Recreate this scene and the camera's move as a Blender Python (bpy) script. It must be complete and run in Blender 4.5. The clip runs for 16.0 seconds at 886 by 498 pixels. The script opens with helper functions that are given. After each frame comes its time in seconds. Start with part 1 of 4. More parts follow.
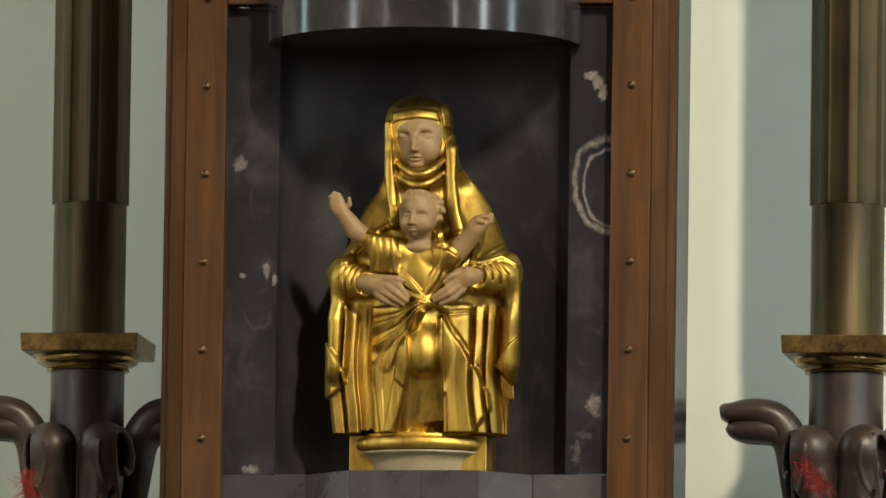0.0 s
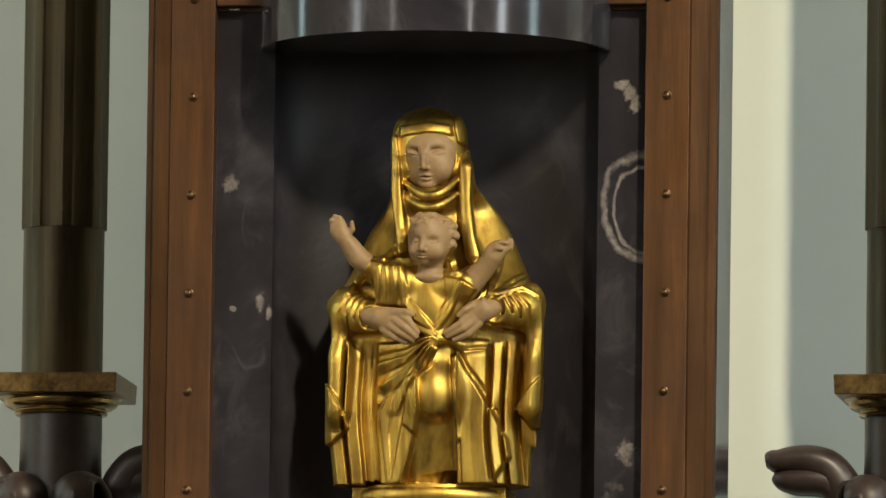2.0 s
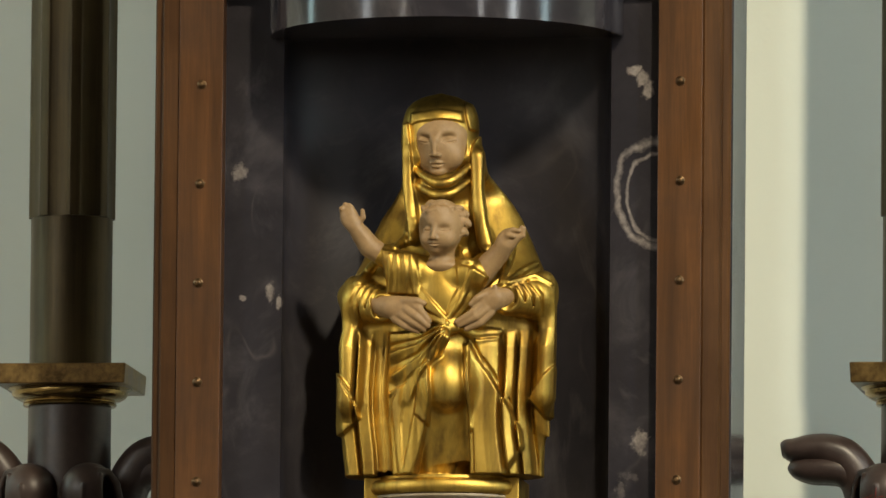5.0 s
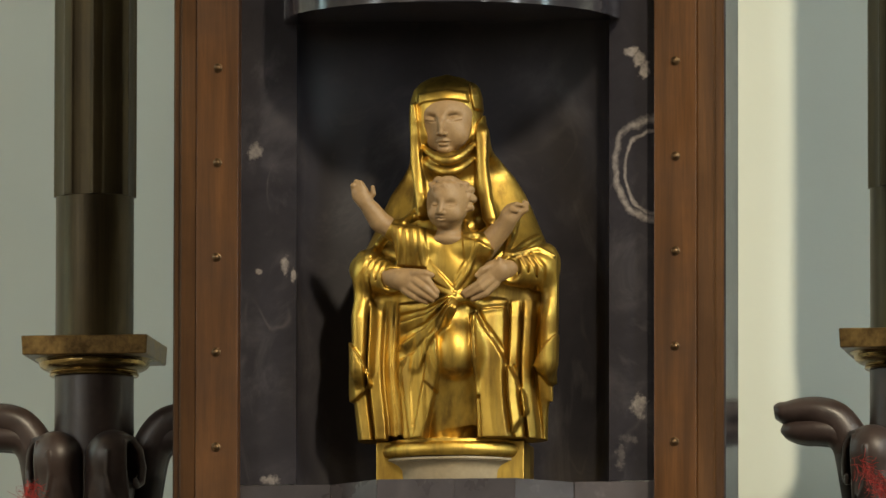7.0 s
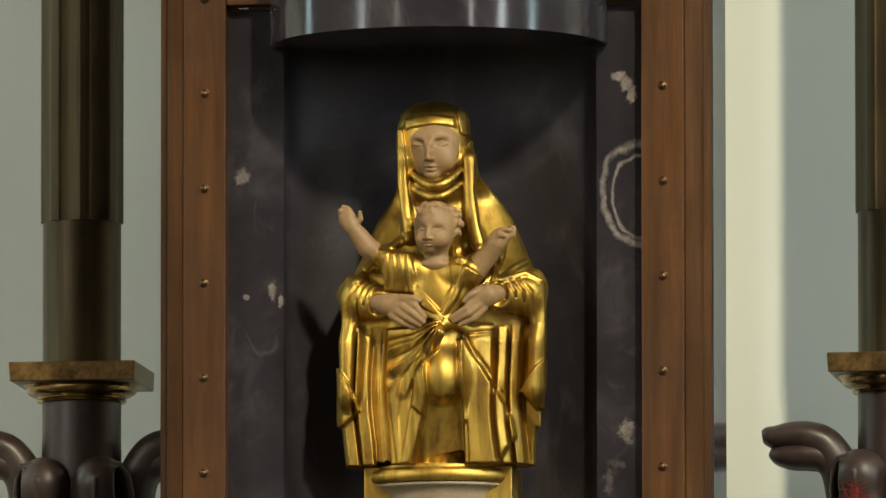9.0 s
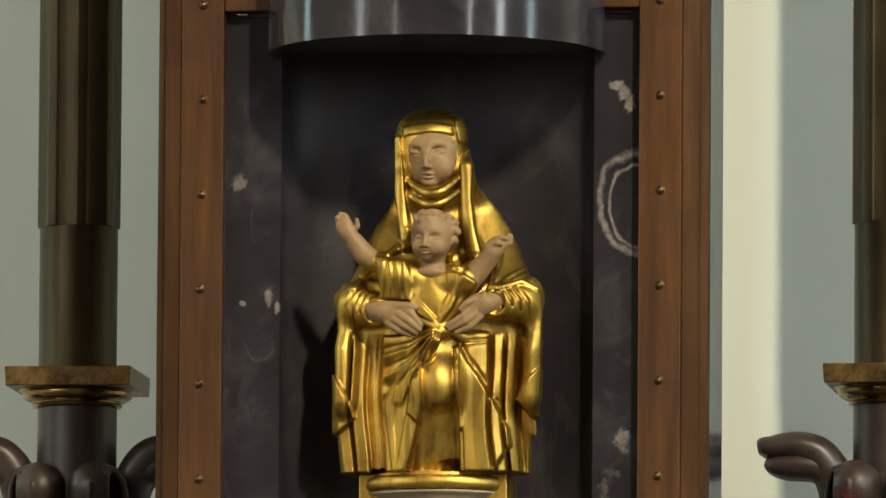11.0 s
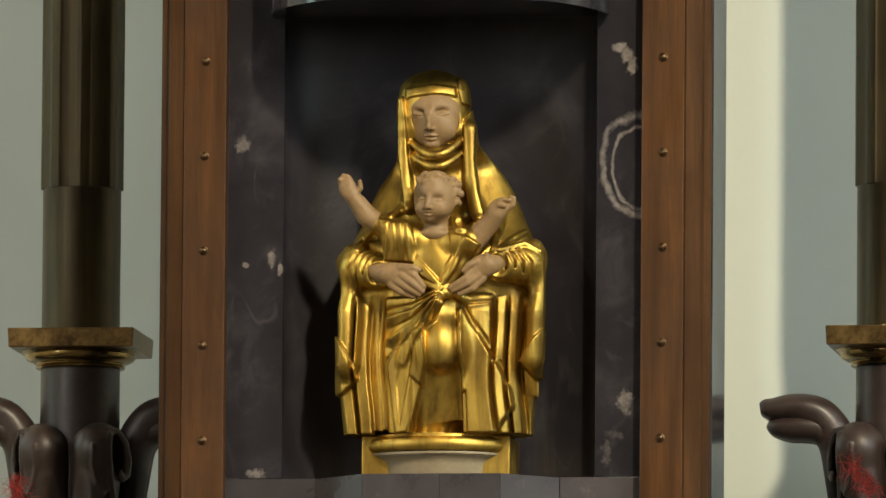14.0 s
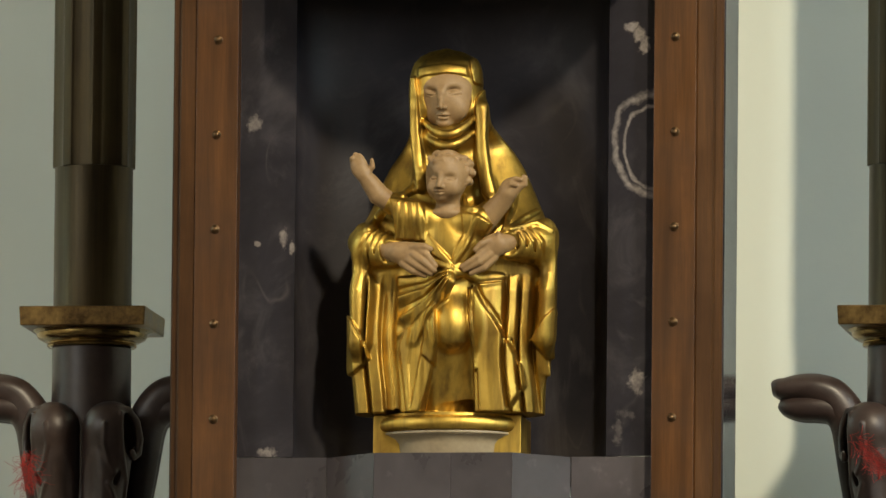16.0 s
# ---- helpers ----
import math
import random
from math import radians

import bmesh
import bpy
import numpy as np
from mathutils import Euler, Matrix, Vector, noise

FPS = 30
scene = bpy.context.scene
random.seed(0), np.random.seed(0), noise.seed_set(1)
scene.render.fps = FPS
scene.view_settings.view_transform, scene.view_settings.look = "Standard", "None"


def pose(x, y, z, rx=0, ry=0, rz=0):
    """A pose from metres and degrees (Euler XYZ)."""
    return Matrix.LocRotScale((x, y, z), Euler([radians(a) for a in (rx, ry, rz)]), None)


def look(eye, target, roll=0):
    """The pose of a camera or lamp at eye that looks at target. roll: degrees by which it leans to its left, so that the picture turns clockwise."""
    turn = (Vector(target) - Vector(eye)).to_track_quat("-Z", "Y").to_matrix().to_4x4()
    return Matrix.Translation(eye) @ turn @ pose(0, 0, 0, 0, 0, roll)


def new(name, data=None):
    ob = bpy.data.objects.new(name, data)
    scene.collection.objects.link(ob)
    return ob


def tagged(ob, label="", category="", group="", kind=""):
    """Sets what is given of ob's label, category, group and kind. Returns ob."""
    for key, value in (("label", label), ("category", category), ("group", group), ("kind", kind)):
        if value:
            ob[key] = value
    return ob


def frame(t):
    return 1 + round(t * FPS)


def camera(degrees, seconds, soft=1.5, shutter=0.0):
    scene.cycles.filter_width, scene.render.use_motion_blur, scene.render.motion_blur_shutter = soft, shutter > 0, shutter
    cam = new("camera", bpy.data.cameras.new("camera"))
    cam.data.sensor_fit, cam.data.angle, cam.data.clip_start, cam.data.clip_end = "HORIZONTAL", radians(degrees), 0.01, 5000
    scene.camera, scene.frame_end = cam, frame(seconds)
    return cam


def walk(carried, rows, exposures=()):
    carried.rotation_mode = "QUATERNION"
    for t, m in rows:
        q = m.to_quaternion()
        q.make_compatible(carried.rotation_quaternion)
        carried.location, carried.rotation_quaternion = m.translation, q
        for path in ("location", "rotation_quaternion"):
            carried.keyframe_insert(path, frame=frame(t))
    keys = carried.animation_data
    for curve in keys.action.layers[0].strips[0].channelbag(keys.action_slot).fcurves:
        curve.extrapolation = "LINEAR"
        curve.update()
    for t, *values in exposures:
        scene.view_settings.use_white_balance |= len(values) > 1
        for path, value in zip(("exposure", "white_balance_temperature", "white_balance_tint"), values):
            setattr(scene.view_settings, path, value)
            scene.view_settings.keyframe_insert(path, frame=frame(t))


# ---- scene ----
cam = camera(3.5, 16.0, soft=1.5)
# the long lens looks up at the niche along one line of sight: seconds, distance, yaw, pitch, roll
SIGHT = Vector((math.sin(radians(8.0)) * math.cos(radians(6.3)), -math.cos(radians(8.0)) * math.cos(radians(6.3)), -math.sin(radians(6.3))))
ROWS = [
    (0.0, 30.738, 7.8935, 6.3513, 0.796),
    (0.5, 30.516, 7.9133, 6.3913, 0.739),
    (1.0, 29.826, 7.9277, 6.4308, 0.756),
    (1.5, 28.510, 7.9315, 6.4499, 0.766),
    (2.0, 27.524, 7.9372, 6.4739, 0.762),
    (2.5, 26.945, 7.9400, 6.4863, 0.804),
    (3.0, 26.595, 7.9376, 6.4864, 0.815),
    (3.5, 26.616, 7.9415, 6.4693, 0.748),
    (4.0, 26.581, 7.9554, 6.4510, 0.682),
    (6.5, 28.533, 8.0072, 6.3521, 0.217),
    (7.0, 28.549, 8.0100, 6.3201, 0.099),
    (7.5, 28.540, 8.0044, 6.3350, 0.007),
    (8.0, 28.546, 7.9838, 6.3930, -0.191),
    (8.5, 28.539, 7.9643, 6.4101, -0.199),
    (9.0, 28.524, 7.9601, 6.4198, -0.043),
    (11.5, 28.527, 7.9483, 6.4511, 0.441),
    (12.0, 28.532, 7.9513, 6.4042, 0.455),
    (12.5, 28.529, 7.9585, 6.3763, 0.445),
    (13.0, 28.550, 7.9634, 6.3648, 0.561),
    (13.5, 28.527, 7.9608, 6.3305, 0.507),
    (14.0, 28.542, 7.9579, 6.2996, 0.445),
    (14.5, 28.530, 7.9536, 6.2742, 0.434),
    (15.0, 28.534, 7.9603, 6.2688, 0.507),
    (15.5, 28.558, 7.9799, 6.2485, 0.549),
    (16.0, 28.541, 8.0039, 6.2166, 0.555),
]
walk(cam, [(t, Matrix.Translation(Vector((0, 0, 5.0)) + d * SIGHT) @ pose(0, 0, 0, 90 + pitch, 0, yaw) @ pose(0, 0, 0, 0, 0, roll)) for t, d, yaw, pitch, roll in ROWS])

# ---------------------------------------------------------------- world and light
world = bpy.data.worlds.new("world")
scene.world = world
world.use_nodes = True
wt = world.node_tree
sky = wt.nodes.new("ShaderNodeTexSky")
sky.sky_type = "NISHITA"
sky.sun_disc = False
sky.sun_elevation = radians(38)
sky.sun_rotation = radians(150)
wt.links.new(sky.outputs[0], wt.nodes["Background"].inputs[0])
wt.nodes["Background"].inputs[1].default_value = 0.1


def window_lamp(name, at, target, width, height, watts, colour):
    """The light of one window, in its opening."""
    lamp = bpy.data.lights.new(name, "AREA")
    lamp.shape, lamp.size, lamp.size_y = "RECTANGLE", width, height
    lamp.energy, lamp.color = watts, colour
    ob = new(name, lamp)
    ob.matrix_world = look(at, target)
    return ob


NAVE_X, NAVE_BACK, NAVE_TOP, APSE_Y = 7.25, -34.0, 17.0, 1.27
KEY = Vector((0.50, -1.0, 0.70))                      # from the niche towards the window with the low sun
key_at = Vector((0, 0, 5.0)) + KEY * 14.0
window_lamp("window_light", key_at, (0, 0, 5.0), 0.65, 1.3, 3050, (1.0, 0.88, 0.63))
for side, y, watts, colour in ((-1, 0.2, 85, (0.66, 0.95, 0.92)), (1, -2.2, 170, (0.70, 0.93, 0.96)),
                               (-1, -7.0, 270, (0.92, 0.97, 0.97)), (1, -6.0, 390, (0.92, 0.97, 0.98))):
    window_lamp("window_light", (side * (NAVE_X - 0.05), y, 8.0), (0, y, 7.4), 0.6 if y > -3 else 1.0, 4.8, watts, colour)
for side, y, watts, colour in ((-1, -18.5, 230, (1.0, 0.96, 0.87)), (1, -12.9, 330, (0.98, 0.96, 0.92))):
    window_lamp("window_light", (side * (NAVE_X - 0.05), y, 8.0), (0, y, 8.0), 0.7, 4.8, watts, colour)

# ---------------------------------------------------------------- materials


class Nodes:
    """A short way to write node materials."""

    def __init__(self, name):
        self.mat = bpy.data.materials.new(name)
        self.mat.use_nodes = True
        self.t = self.mat.node_tree
        self.b = self.t.nodes["Principled BSDF"]
        self.co = self.t.nodes.new("ShaderNodeTexCoord").outputs["Object"]

    def link(self, a, b):
        if hasattr(a, "node"):
            self.t.links.new(a, b)
        else:
            b.default_value = a

    def mapped(self, scale=(1, 1, 1), loc=(0, 0, 0), src=None):
        n = self.t.nodes.new("ShaderNodeMapping")
        self.link(src or self.co, n.inputs[0])
        n.inputs["Scale"].default_value = scale
        n.inputs["Location"].default_value = loc
        return n.outputs[0]

    def noise(self, scale, detail=6, rough=0.6, src=None, dist=0.0):
        n = self.t.nodes.new("ShaderNodeTexNoise")
        self.link(src or self.co, n.inputs["Vector"])
        n.inputs["Scale"].default_value = scale
        n.inputs["Detail"].default_value = detail
        n.inputs["Roughness"].default_value = rough
        n.inputs["Distortion"].default_value = dist
        return n.outputs[0]

    def ramp(self, f, *stops):
        n = self.t.nodes.new("ShaderNodeValToRGB")
        self.link(f, n.inputs[0])
        el = n.color_ramp.elements
        while len(el) < len(stops):
            el.new(0.5)
        for e, (p, c) in zip(el, stops):
            e.position = p
            e.color = (*c, 1) if isinstance(c, tuple) else (c, c, c, 1)
        return n.outputs[0]

    def math(self, op, a, b=0.0, clamp=False):
        n = self.t.nodes.new("ShaderNodeMath")
        n.operation = op
        n.use_clamp = clamp
        self.link(a, n.inputs[0])
        self.link(b, n.inputs[1])
        return n.outputs[0]

    def mix(self, f, a, b, how="MIX"):
        n = self.t.nodes.new("ShaderNodeMix")
        n.data_type = "RGBA"
        n.blend_type = how
        self.link(f, n.inputs[0])
        for v, i in ((a, 6), (b, 7)):
            self.link((*v, 1) if isinstance(v, tuple) else v, n.inputs[i])
        return n.outputs[2]

    def bump(self, h, strength=0.2, dist=0.002):
        n = self.t.nodes.new("ShaderNodeBump")
        self.link(h, n.inputs["Height"])
        n.inputs["Strength"].default_value = strength
        n.inputs["Distance"].default_value = dist
        self.t.links.new(n.outputs[0], self.b.inputs["Normal"])

    def done(self, colour, rough, metal=0.0, spec=0.5):
        self.link((*colour, 1) if isinstance(colour, tuple) else colour, self.b.inputs["Base Color"])
        self.link(rough, self.b.inputs["Roughness"])
        self.link(metal, self.b.inputs["Metallic"])
        self.b.inputs["Specular IOR Level"].default_value = spec
        return self.mat


def make_plaster(name, a, b):
    n = Nodes(name)
    big = n.noise(0.9, 5)
    fine = n.noise(60, 4)
    c = n.ramp(big, (0.3, a), (0.7, b))
    n.bump(n.math("ADD", fine, n.noise(9, 3)), 0.12, 0.003)
    return n.done(c, n.ramp(fine, (0.3, 0.55), (0.7, 0.75)), 0, 0.3)


def make_wood(name, dark, light, rough=0.38, spec=0.30):
    n = Nodes(name)
    m = n.mapped((14, 14, 0.9))
    warp = n.noise(2.0, 4, 0.5, m, 0.6)
    grain = n.noise(9.0, 8, 0.7, n.mapped((26, 26, 1.1)), 0.3)
    blotch = n.noise(4.5, 4)
    c = n.ramp(warp, (0.28, dark), (0.72, light))
    c = n.mix(n.ramp(grain, (0.35, 0.32), (0.6, 0.0)), c, tuple(v * 0.5 for v in dark))
    c = n.mix(n.ramp(blotch, (0.45, 0.0), (0.75, 0.55)), c, tuple(v * 0.6 for v in dark))
    n.bump(grain, 0.10, 0.001)
    return n.done(c, n.ramp(blotch, (0.3, rough - 0.08), (0.7, rough + 0.1)), 0, spec)


def make_marble(name, dull):
    """Near-black violet marble, polished or dulled, with pale veins and one curled vein beside the niche."""
    n = Nodes(name)
    clouds = n.noise(5.5, 8, 0.62, None, 0.5)
    base = n.ramp(clouds, (0.34, (0.017, 0.0155, 0.019)), (0.56, (0.026, 0.0235, 0.028)), (0.74, (0.052, 0.047, 0.052)))
    smoke = n.noise(3.2, 8, 0.66, n.mapped((1.0, 1.0, 0.7), (3.1, 0, 1.7)), 2.2)
    base = n.mix(n.ramp(smoke, (0.54, 0.0), (0.66, 0.30), (0.80, 0.75)), base, (0.088, 0.080, 0.084))
    wander = n.noise(7.0, 7, 0.6)
    thin = n.math("ABSOLUTE", n.math("SUBTRACT", n.noise(2.6, 3, 0.45, n.mapped((1.3, 1.0, 0.8), (0.4, 0, 0.9)), 0.5), 0.5))
    vein = n.ramp(thin, (0.0, 0.10 if dull <= 0 else 0.05), (0.010, 0.0))
    patch = n.ramp(n.noise(6.0, 3), (0.48, 0.0), (0.66, 1.0))
    mask = n.math("MULTIPLY", vein, patch)
    s = n.t.nodes.new("ShaderNodeSeparateXYZ")
    n.link(n.co, s.inputs[0])
    px, pz = s.outputs[0], s.outputs[2]
    ragged = n.math("SUBTRACT", n.math("ADD", n.math("MULTIPLY", n.noise(46.0, 5, 0.6), 0.35), n.math("MULTIPLY", n.noise(13.0, 3, 0.5), 0.65)), 0.5)

    flaky = n.math("SUBTRACT", n.noise(46.0, 6, 0.7), 0.5)

    def disc(x, z, rx, rz, k, edge):
        dx = n.math("DIVIDE", n.math("SUBTRACT", px, x), rx)
        dz = n.math("DIVIDE", n.math("SUBTRACT", pz, z), rz)
        q = n.math("ADD", n.math("MULTIPLY", dx, dx), n.math("MULTIPLY", dz, dz))
        return n.math("ADD", n.math("SQRT", q), n.math("MULTIPLY", edge, k))

    torn = n.ramp(n.noise(38, 5, 0.7), (0.34, 0.35), (0.60, 1.0))
    for x, z, rx, rz, band in ((0.402, 5.176, 0.079, 0.106, 0.075), (0.404, 5.170, 0.060, 0.086, 0.05)):
        ring = n.math("ABSOLUTE", n.math("SUBTRACT", disc(x, z, rx, rz, 0.55, ragged), 1.0))
        mask = n.math("MAXIMUM", mask, n.math("MULTIPLY", n.ramp(ring, (band * 0.3, 0.72), (band * 1.5, 0.0)), torn))
    for x, z, rx, rz, k in ((0.354, 5.409, 0.018, 0.013, 0.85), (0.370, 5.392, 0.013, 0.022, 0.85), (0.381, 5.371, 0.013, 0.018, 0.85), (0.373, 4.704, 0.022, 0.022, 0.8),
                            (0.336, 4.612, 0.013, 0.034, 0.22), (0.350, 4.640, 0.020, 0.012, 0.16), (-0.395, 5.222, 0.016, 0.018, 0.55), (-0.334, 4.993, 0.010, 0.020, 0.75), (-0.318, 4.975, 0.006, 0.014, 0.75),
                            (-0.388, 4.981, 0.007, 0.006, 0.75), (-0.362, 4.566, 0.022, 0.012, 0.6)):
        spot = n.ramp(disc(x, z, rx, rz, 3.0, flaky), (0.5, k), (1.1, 0.0))
        mask = n.math("MAXIMUM", mask, n.math("MULTIPLY", spot, torn))
    c = n.mix(mask, base, (0.29, 0.255, 0.235))
    return n.done(c, n.ramp(wander, (0.3, 0.12 + dull), (0.7, 0.20 + dull)), 0, 0.36 - 0.58 * max(dull, 0.0) + 3.0 * min(dull, 0.0))


def make_slate():
    """The greyer marble of the plinth below the niche."""
    n = Nodes("grey_violet_marble")
    clouds = n.noise(6.0, 7, 0.6, None, 0.4)
    c = n.ramp(clouds, (0.3, (0.030, 0.026, 0.029)), (0.7, (0.062, 0.054, 0.058)))
    c = n.mix(n.ramp(n.noise(26, 6), (0.6, 0.0), (0.75, 0.25)), c, (0.2, 0.18, 0.18))
    info = n.t.nodes.new("ShaderNodeObjectInfo")
    c = n.mix(1.0, c, n.ramp(info.outputs["Random"], (0.0, 0.75), (1.0, 1.35)), "MULTIPLY")
    return n.done(c, n.ramp(clouds, (0.3, 0.22), (0.7, 0.36)), 0, 0.45)


def make_gold():
    """Old gold leaf: satin, rubbed thin in streaks down the folds."""
    n = Nodes("gold_leaf")
    wear = n.noise(11, 6, 0.6)
    streak = n.noise(18, 5, 0.55, n.mapped((2.6, 2.6, 0.35)))
    fine = n.noise(120, 4)
    c = n.ramp(wear, (0.30, (0.32, 0.188, 0.040)), (0.48, (0.48, 0.310, 0.062)), (0.75, (0.60, 0.41, 0.092)))
    c = n.mix(n.ramp(streak, (0.46, 0.0), (0.68, 0.75)), c, (0.17, 0.105, 0.032))
    n.bump(n.math("ADD", n.math("MULTIPLY", fine, 0.4), n.noise(26, 3)), 0.10, 0.0009)
    return n.done(c, n.ramp(n.math("ADD", n.math("MULTIPLY", wear, 0.5), n.math("MULTIPLY", streak, 0.5)), (0.35, 0.37), (0.65, 0.51)), 1.0)


def make_simple(name, a, b, rough, metal=0.0, scale=12.0, bump=0.12, spec=0.5):
    n = Nodes(name)
    big = n.noise(scale, 6, 0.6)
    fine = n.noise(scale * 8, 4)
    c = n.ramp(n.math("ADD", n.math("MULTIPLY", big, 0.7), n.math("MULTIPLY", fine, 0.3)), (0.35, a), (0.68, b))
    n.bump(fine, bump, 0.001)
    return n.done(c, n.ramp(big, (0.3, rough - 0.06), (0.7, rough + 0.08)), metal, spec)


def make_brushed(name, a, b):
    """Drawn bronze tube: streaks along the length, cloudy tarnish."""
    n = Nodes(name)
    streak = n.noise(9.0, 6, 0.65, n.mapped((9, 9, 0.25)))
    cloud = n.noise(5.0, 5, 0.6)
    c = n.ramp(n.math("ADD", n.math("MULTIPLY", streak, 0.5), n.math("MULTIPLY", cloud, 0.5)), (0.36, a), (0.64, b))
    n.bump(streak, 0.12, 0.0008)
    return n.done(c, n.ramp(cloud, (0.3, 0.40), (0.7, 0.52)), 0.75, 0.5)


PLASTER = make_plaster("grey_green_plaster", (0.60, 0.635, 0.57), (0.66, 0.695, 0.63))
NAVE_PLASTER = make_plaster("nave_plaster", (0.46, 0.42, 0.36), (0.58, 0.54, 0.47))
STONE_FLOOR = make_simple("stone_floor", (0.050, 0.042, 0.034), (0.095, 0.080, 0.064), 0.45, 0, 2.0)
WOOD = make_wood("mahogany", (0.040, 0.0168, 0.0054), (0.108, 0.0450, 0.0136))
WOOD_OUTER = make_wood("outer_mahogany", (0.036, 0.0150, 0.0048), (0.088, 0.038, 0.0115), 0.6, 0.12)
WOOD_DARK = make_wood("dark_mahogany", (0.030, 0.012, 0.004), (0.060, 0.025, 0.008))
CEILING_WOOD = make_wood("ceiling_boards", (0.08, 0.05, 0.03), (0.16, 0.10, 0.03), 0.5)
MARBLE = make_marble("black_marble", 0.0)
HONED = make_marble("honed_black_marble", 0.30)
GLOSSY = make_marble("glossy_black_marble", -0.035)
SLATE = make_slate()
GOLD = make_gold()
FLESH = make_simple("painted_flesh", (0.212, 0.128, 0.058), (0.295, 0.188, 0.088), 0.48, 0, 14, 0.06, 0.3)
CREAM = make_simple("cream_stone", (0.22, 0.172, 0.108), (0.32, 0.258, 0.165), 0.4, 0, 16, 0.08)
RIVET = make_simple("bronze_rivet", (0.07, 0.04, 0.02), (0.16, 0.10, 0.05), 0.35, 0.9, 60)
PATINA = make_simple("dark_bronze", (0.026, 0.0165, 0.0145), (0.050, 0.032, 0.027), 0.40, 0.10, 9, 0.1, 0.5)
OLIVE = make_brushed("olive_bronze", (0.026, 0.0185, 0.0088), (0.066, 0.047, 0.020))
BRASS = make_simple("worn_brass", (0.085, 0.050, 0.020), (0.34, 0.22, 0.08), 0.33, 0.85, 13, 0.18)
POLISHED = make_simple("rubbed_brass", (0.16, 0.105, 0.038), (0.40, 0.28, 0.11), 0.24, 0.95, 10, 0.08)
RED = make_simple("red_thread", (0.26, 0.012, 0.010), (0.42, 0.03, 0.022), 0.7, 0, 40)
CHROME = make_simple("bare_metal", (0.6, 0.6, 0.6), (0.75, 0.75, 0.74), 0.25, 1.0, 40)

# ---------------------------------------------------------------- mesh helpers


def finish(ob, material, smooth=True):
    ob.data.materials.append(material)
    if smooth:
        for p in ob.data.polygons:
            p.use_smooth = True
        ob.data.set_sharp_from_angle(angle=radians(42))
    return ob


def part(name, bm, material, parent=None, label="", smooth=False):
    """One bmesh as one object, under parent if there is one."""
    me = bpy.data.meshes.new(name)
    bmesh.ops.recalc_face_normals(bm, faces=bm.faces)
    bm.to_mesh(me)
    bm.free()
    ob = finish(new(name, me), material, smooth)
    ob.parent = parent
    return tagged(ob, label)


def thing(name, at, label, category, group="", kind=""):
    ob = new(name)
    ob.location = at
    ob.empty_display_size = 0.1
    return tagged(ob, label, category, group, kind)


def box(x0, x1, y0, y1, z0, z1, bevel=0.0, segments=2):
    bm = bmesh.new()
    bmesh.ops.create_cube(bm, size=1)
    for v in bm.verts:
        v.co = Vector((x0 if v.co.x < 0 else x1, y0 if v.co.y < 0 else y1, z0 if v.co.z < 0 else z1))
    if bevel:
        bmesh.ops.bevel(bm, geom=bm.edges[:], offset=bevel, segments=segments, profile=0.5, affect="EDGES")
    return bm


def lathe(profile, steps=64, flutes=0, depth=0.0):
    """Turn (radius, z) pairs round z; flutes press shallow channels into it."""
    bm = bmesh.new()
    rings = []
    for r, z in profile:
        ring = []
        for i in range(steps):
            a = 2 * math.pi * i / steps
            rr = r
            if flutes:
                p = (i * flutes / steps) % 1.0
                rr = r - depth * (math.sin(math.pi * (p - 0.16) / 0.68) ** 0.6 if 0.16 < p < 0.84 else 0.0)
            ring.append(bm.verts.new((rr * math.cos(a), rr * math.sin(a), z)))
        rings.append(ring)
    for a, b in zip(rings, rings[1:]):
        for i in range(steps):
            bm.faces.new((a[i], a[(i + 1) % steps], b[(i + 1) % steps], b[i]))
    bm.faces.new(rings[0][::-1])
    bm.faces.new(rings[-1])
    return bm


def prism(outline, z0, z1, bevel=0.0):
    """A flat outline in x and y, drawn out in z."""
    bm = bmesh.new()
    low = [bm.verts.new((x, y, z0)) for x, y in outline]
    high = [bm.verts.new((x, y, z1)) for x, y in outline]
    n = len(outline)
    for i in range(n):
        bm.faces.new((low[i], low[(i + 1) % n], high[(i + 1) % n], high[i]))
    bm.faces.new(low[::-1])
    bm.faces.new(high)
    if bevel:
        bmesh.ops.bevel(bm, geom=[e for e in bm.edges if abs(e.verts[0].co.z - e.verts[1].co.z) < 1e-6], offset=bevel, segments=2, affect="EDGES")
    return bm


def tube_into(bm, pts, radius, sides=5):
    """A thin round strand along pts, added to bm."""
    prev = None
    for i, p in enumerate(pts):
        a, b = pts[max(i - 1, 0)], pts[min(i + 1, len(pts) - 1)]
        d = (b - a).normalized()
        s = d.cross(Vector((0.3, 0.2, 0.93))).normalized()
        u = d.cross(s)
        ring = [bm.verts.new(p + radius * (math.cos(2 * math.pi * k / sides) * s + math.sin(2 * math.pi * k / sides) * u)) for k in range(sides)]
        if prev:
            for k in range(sides):
                bm.faces.new((prev[k], prev[(k + 1) % sides], ring[(k + 1) % sides], ring[k]))
        prev = ring


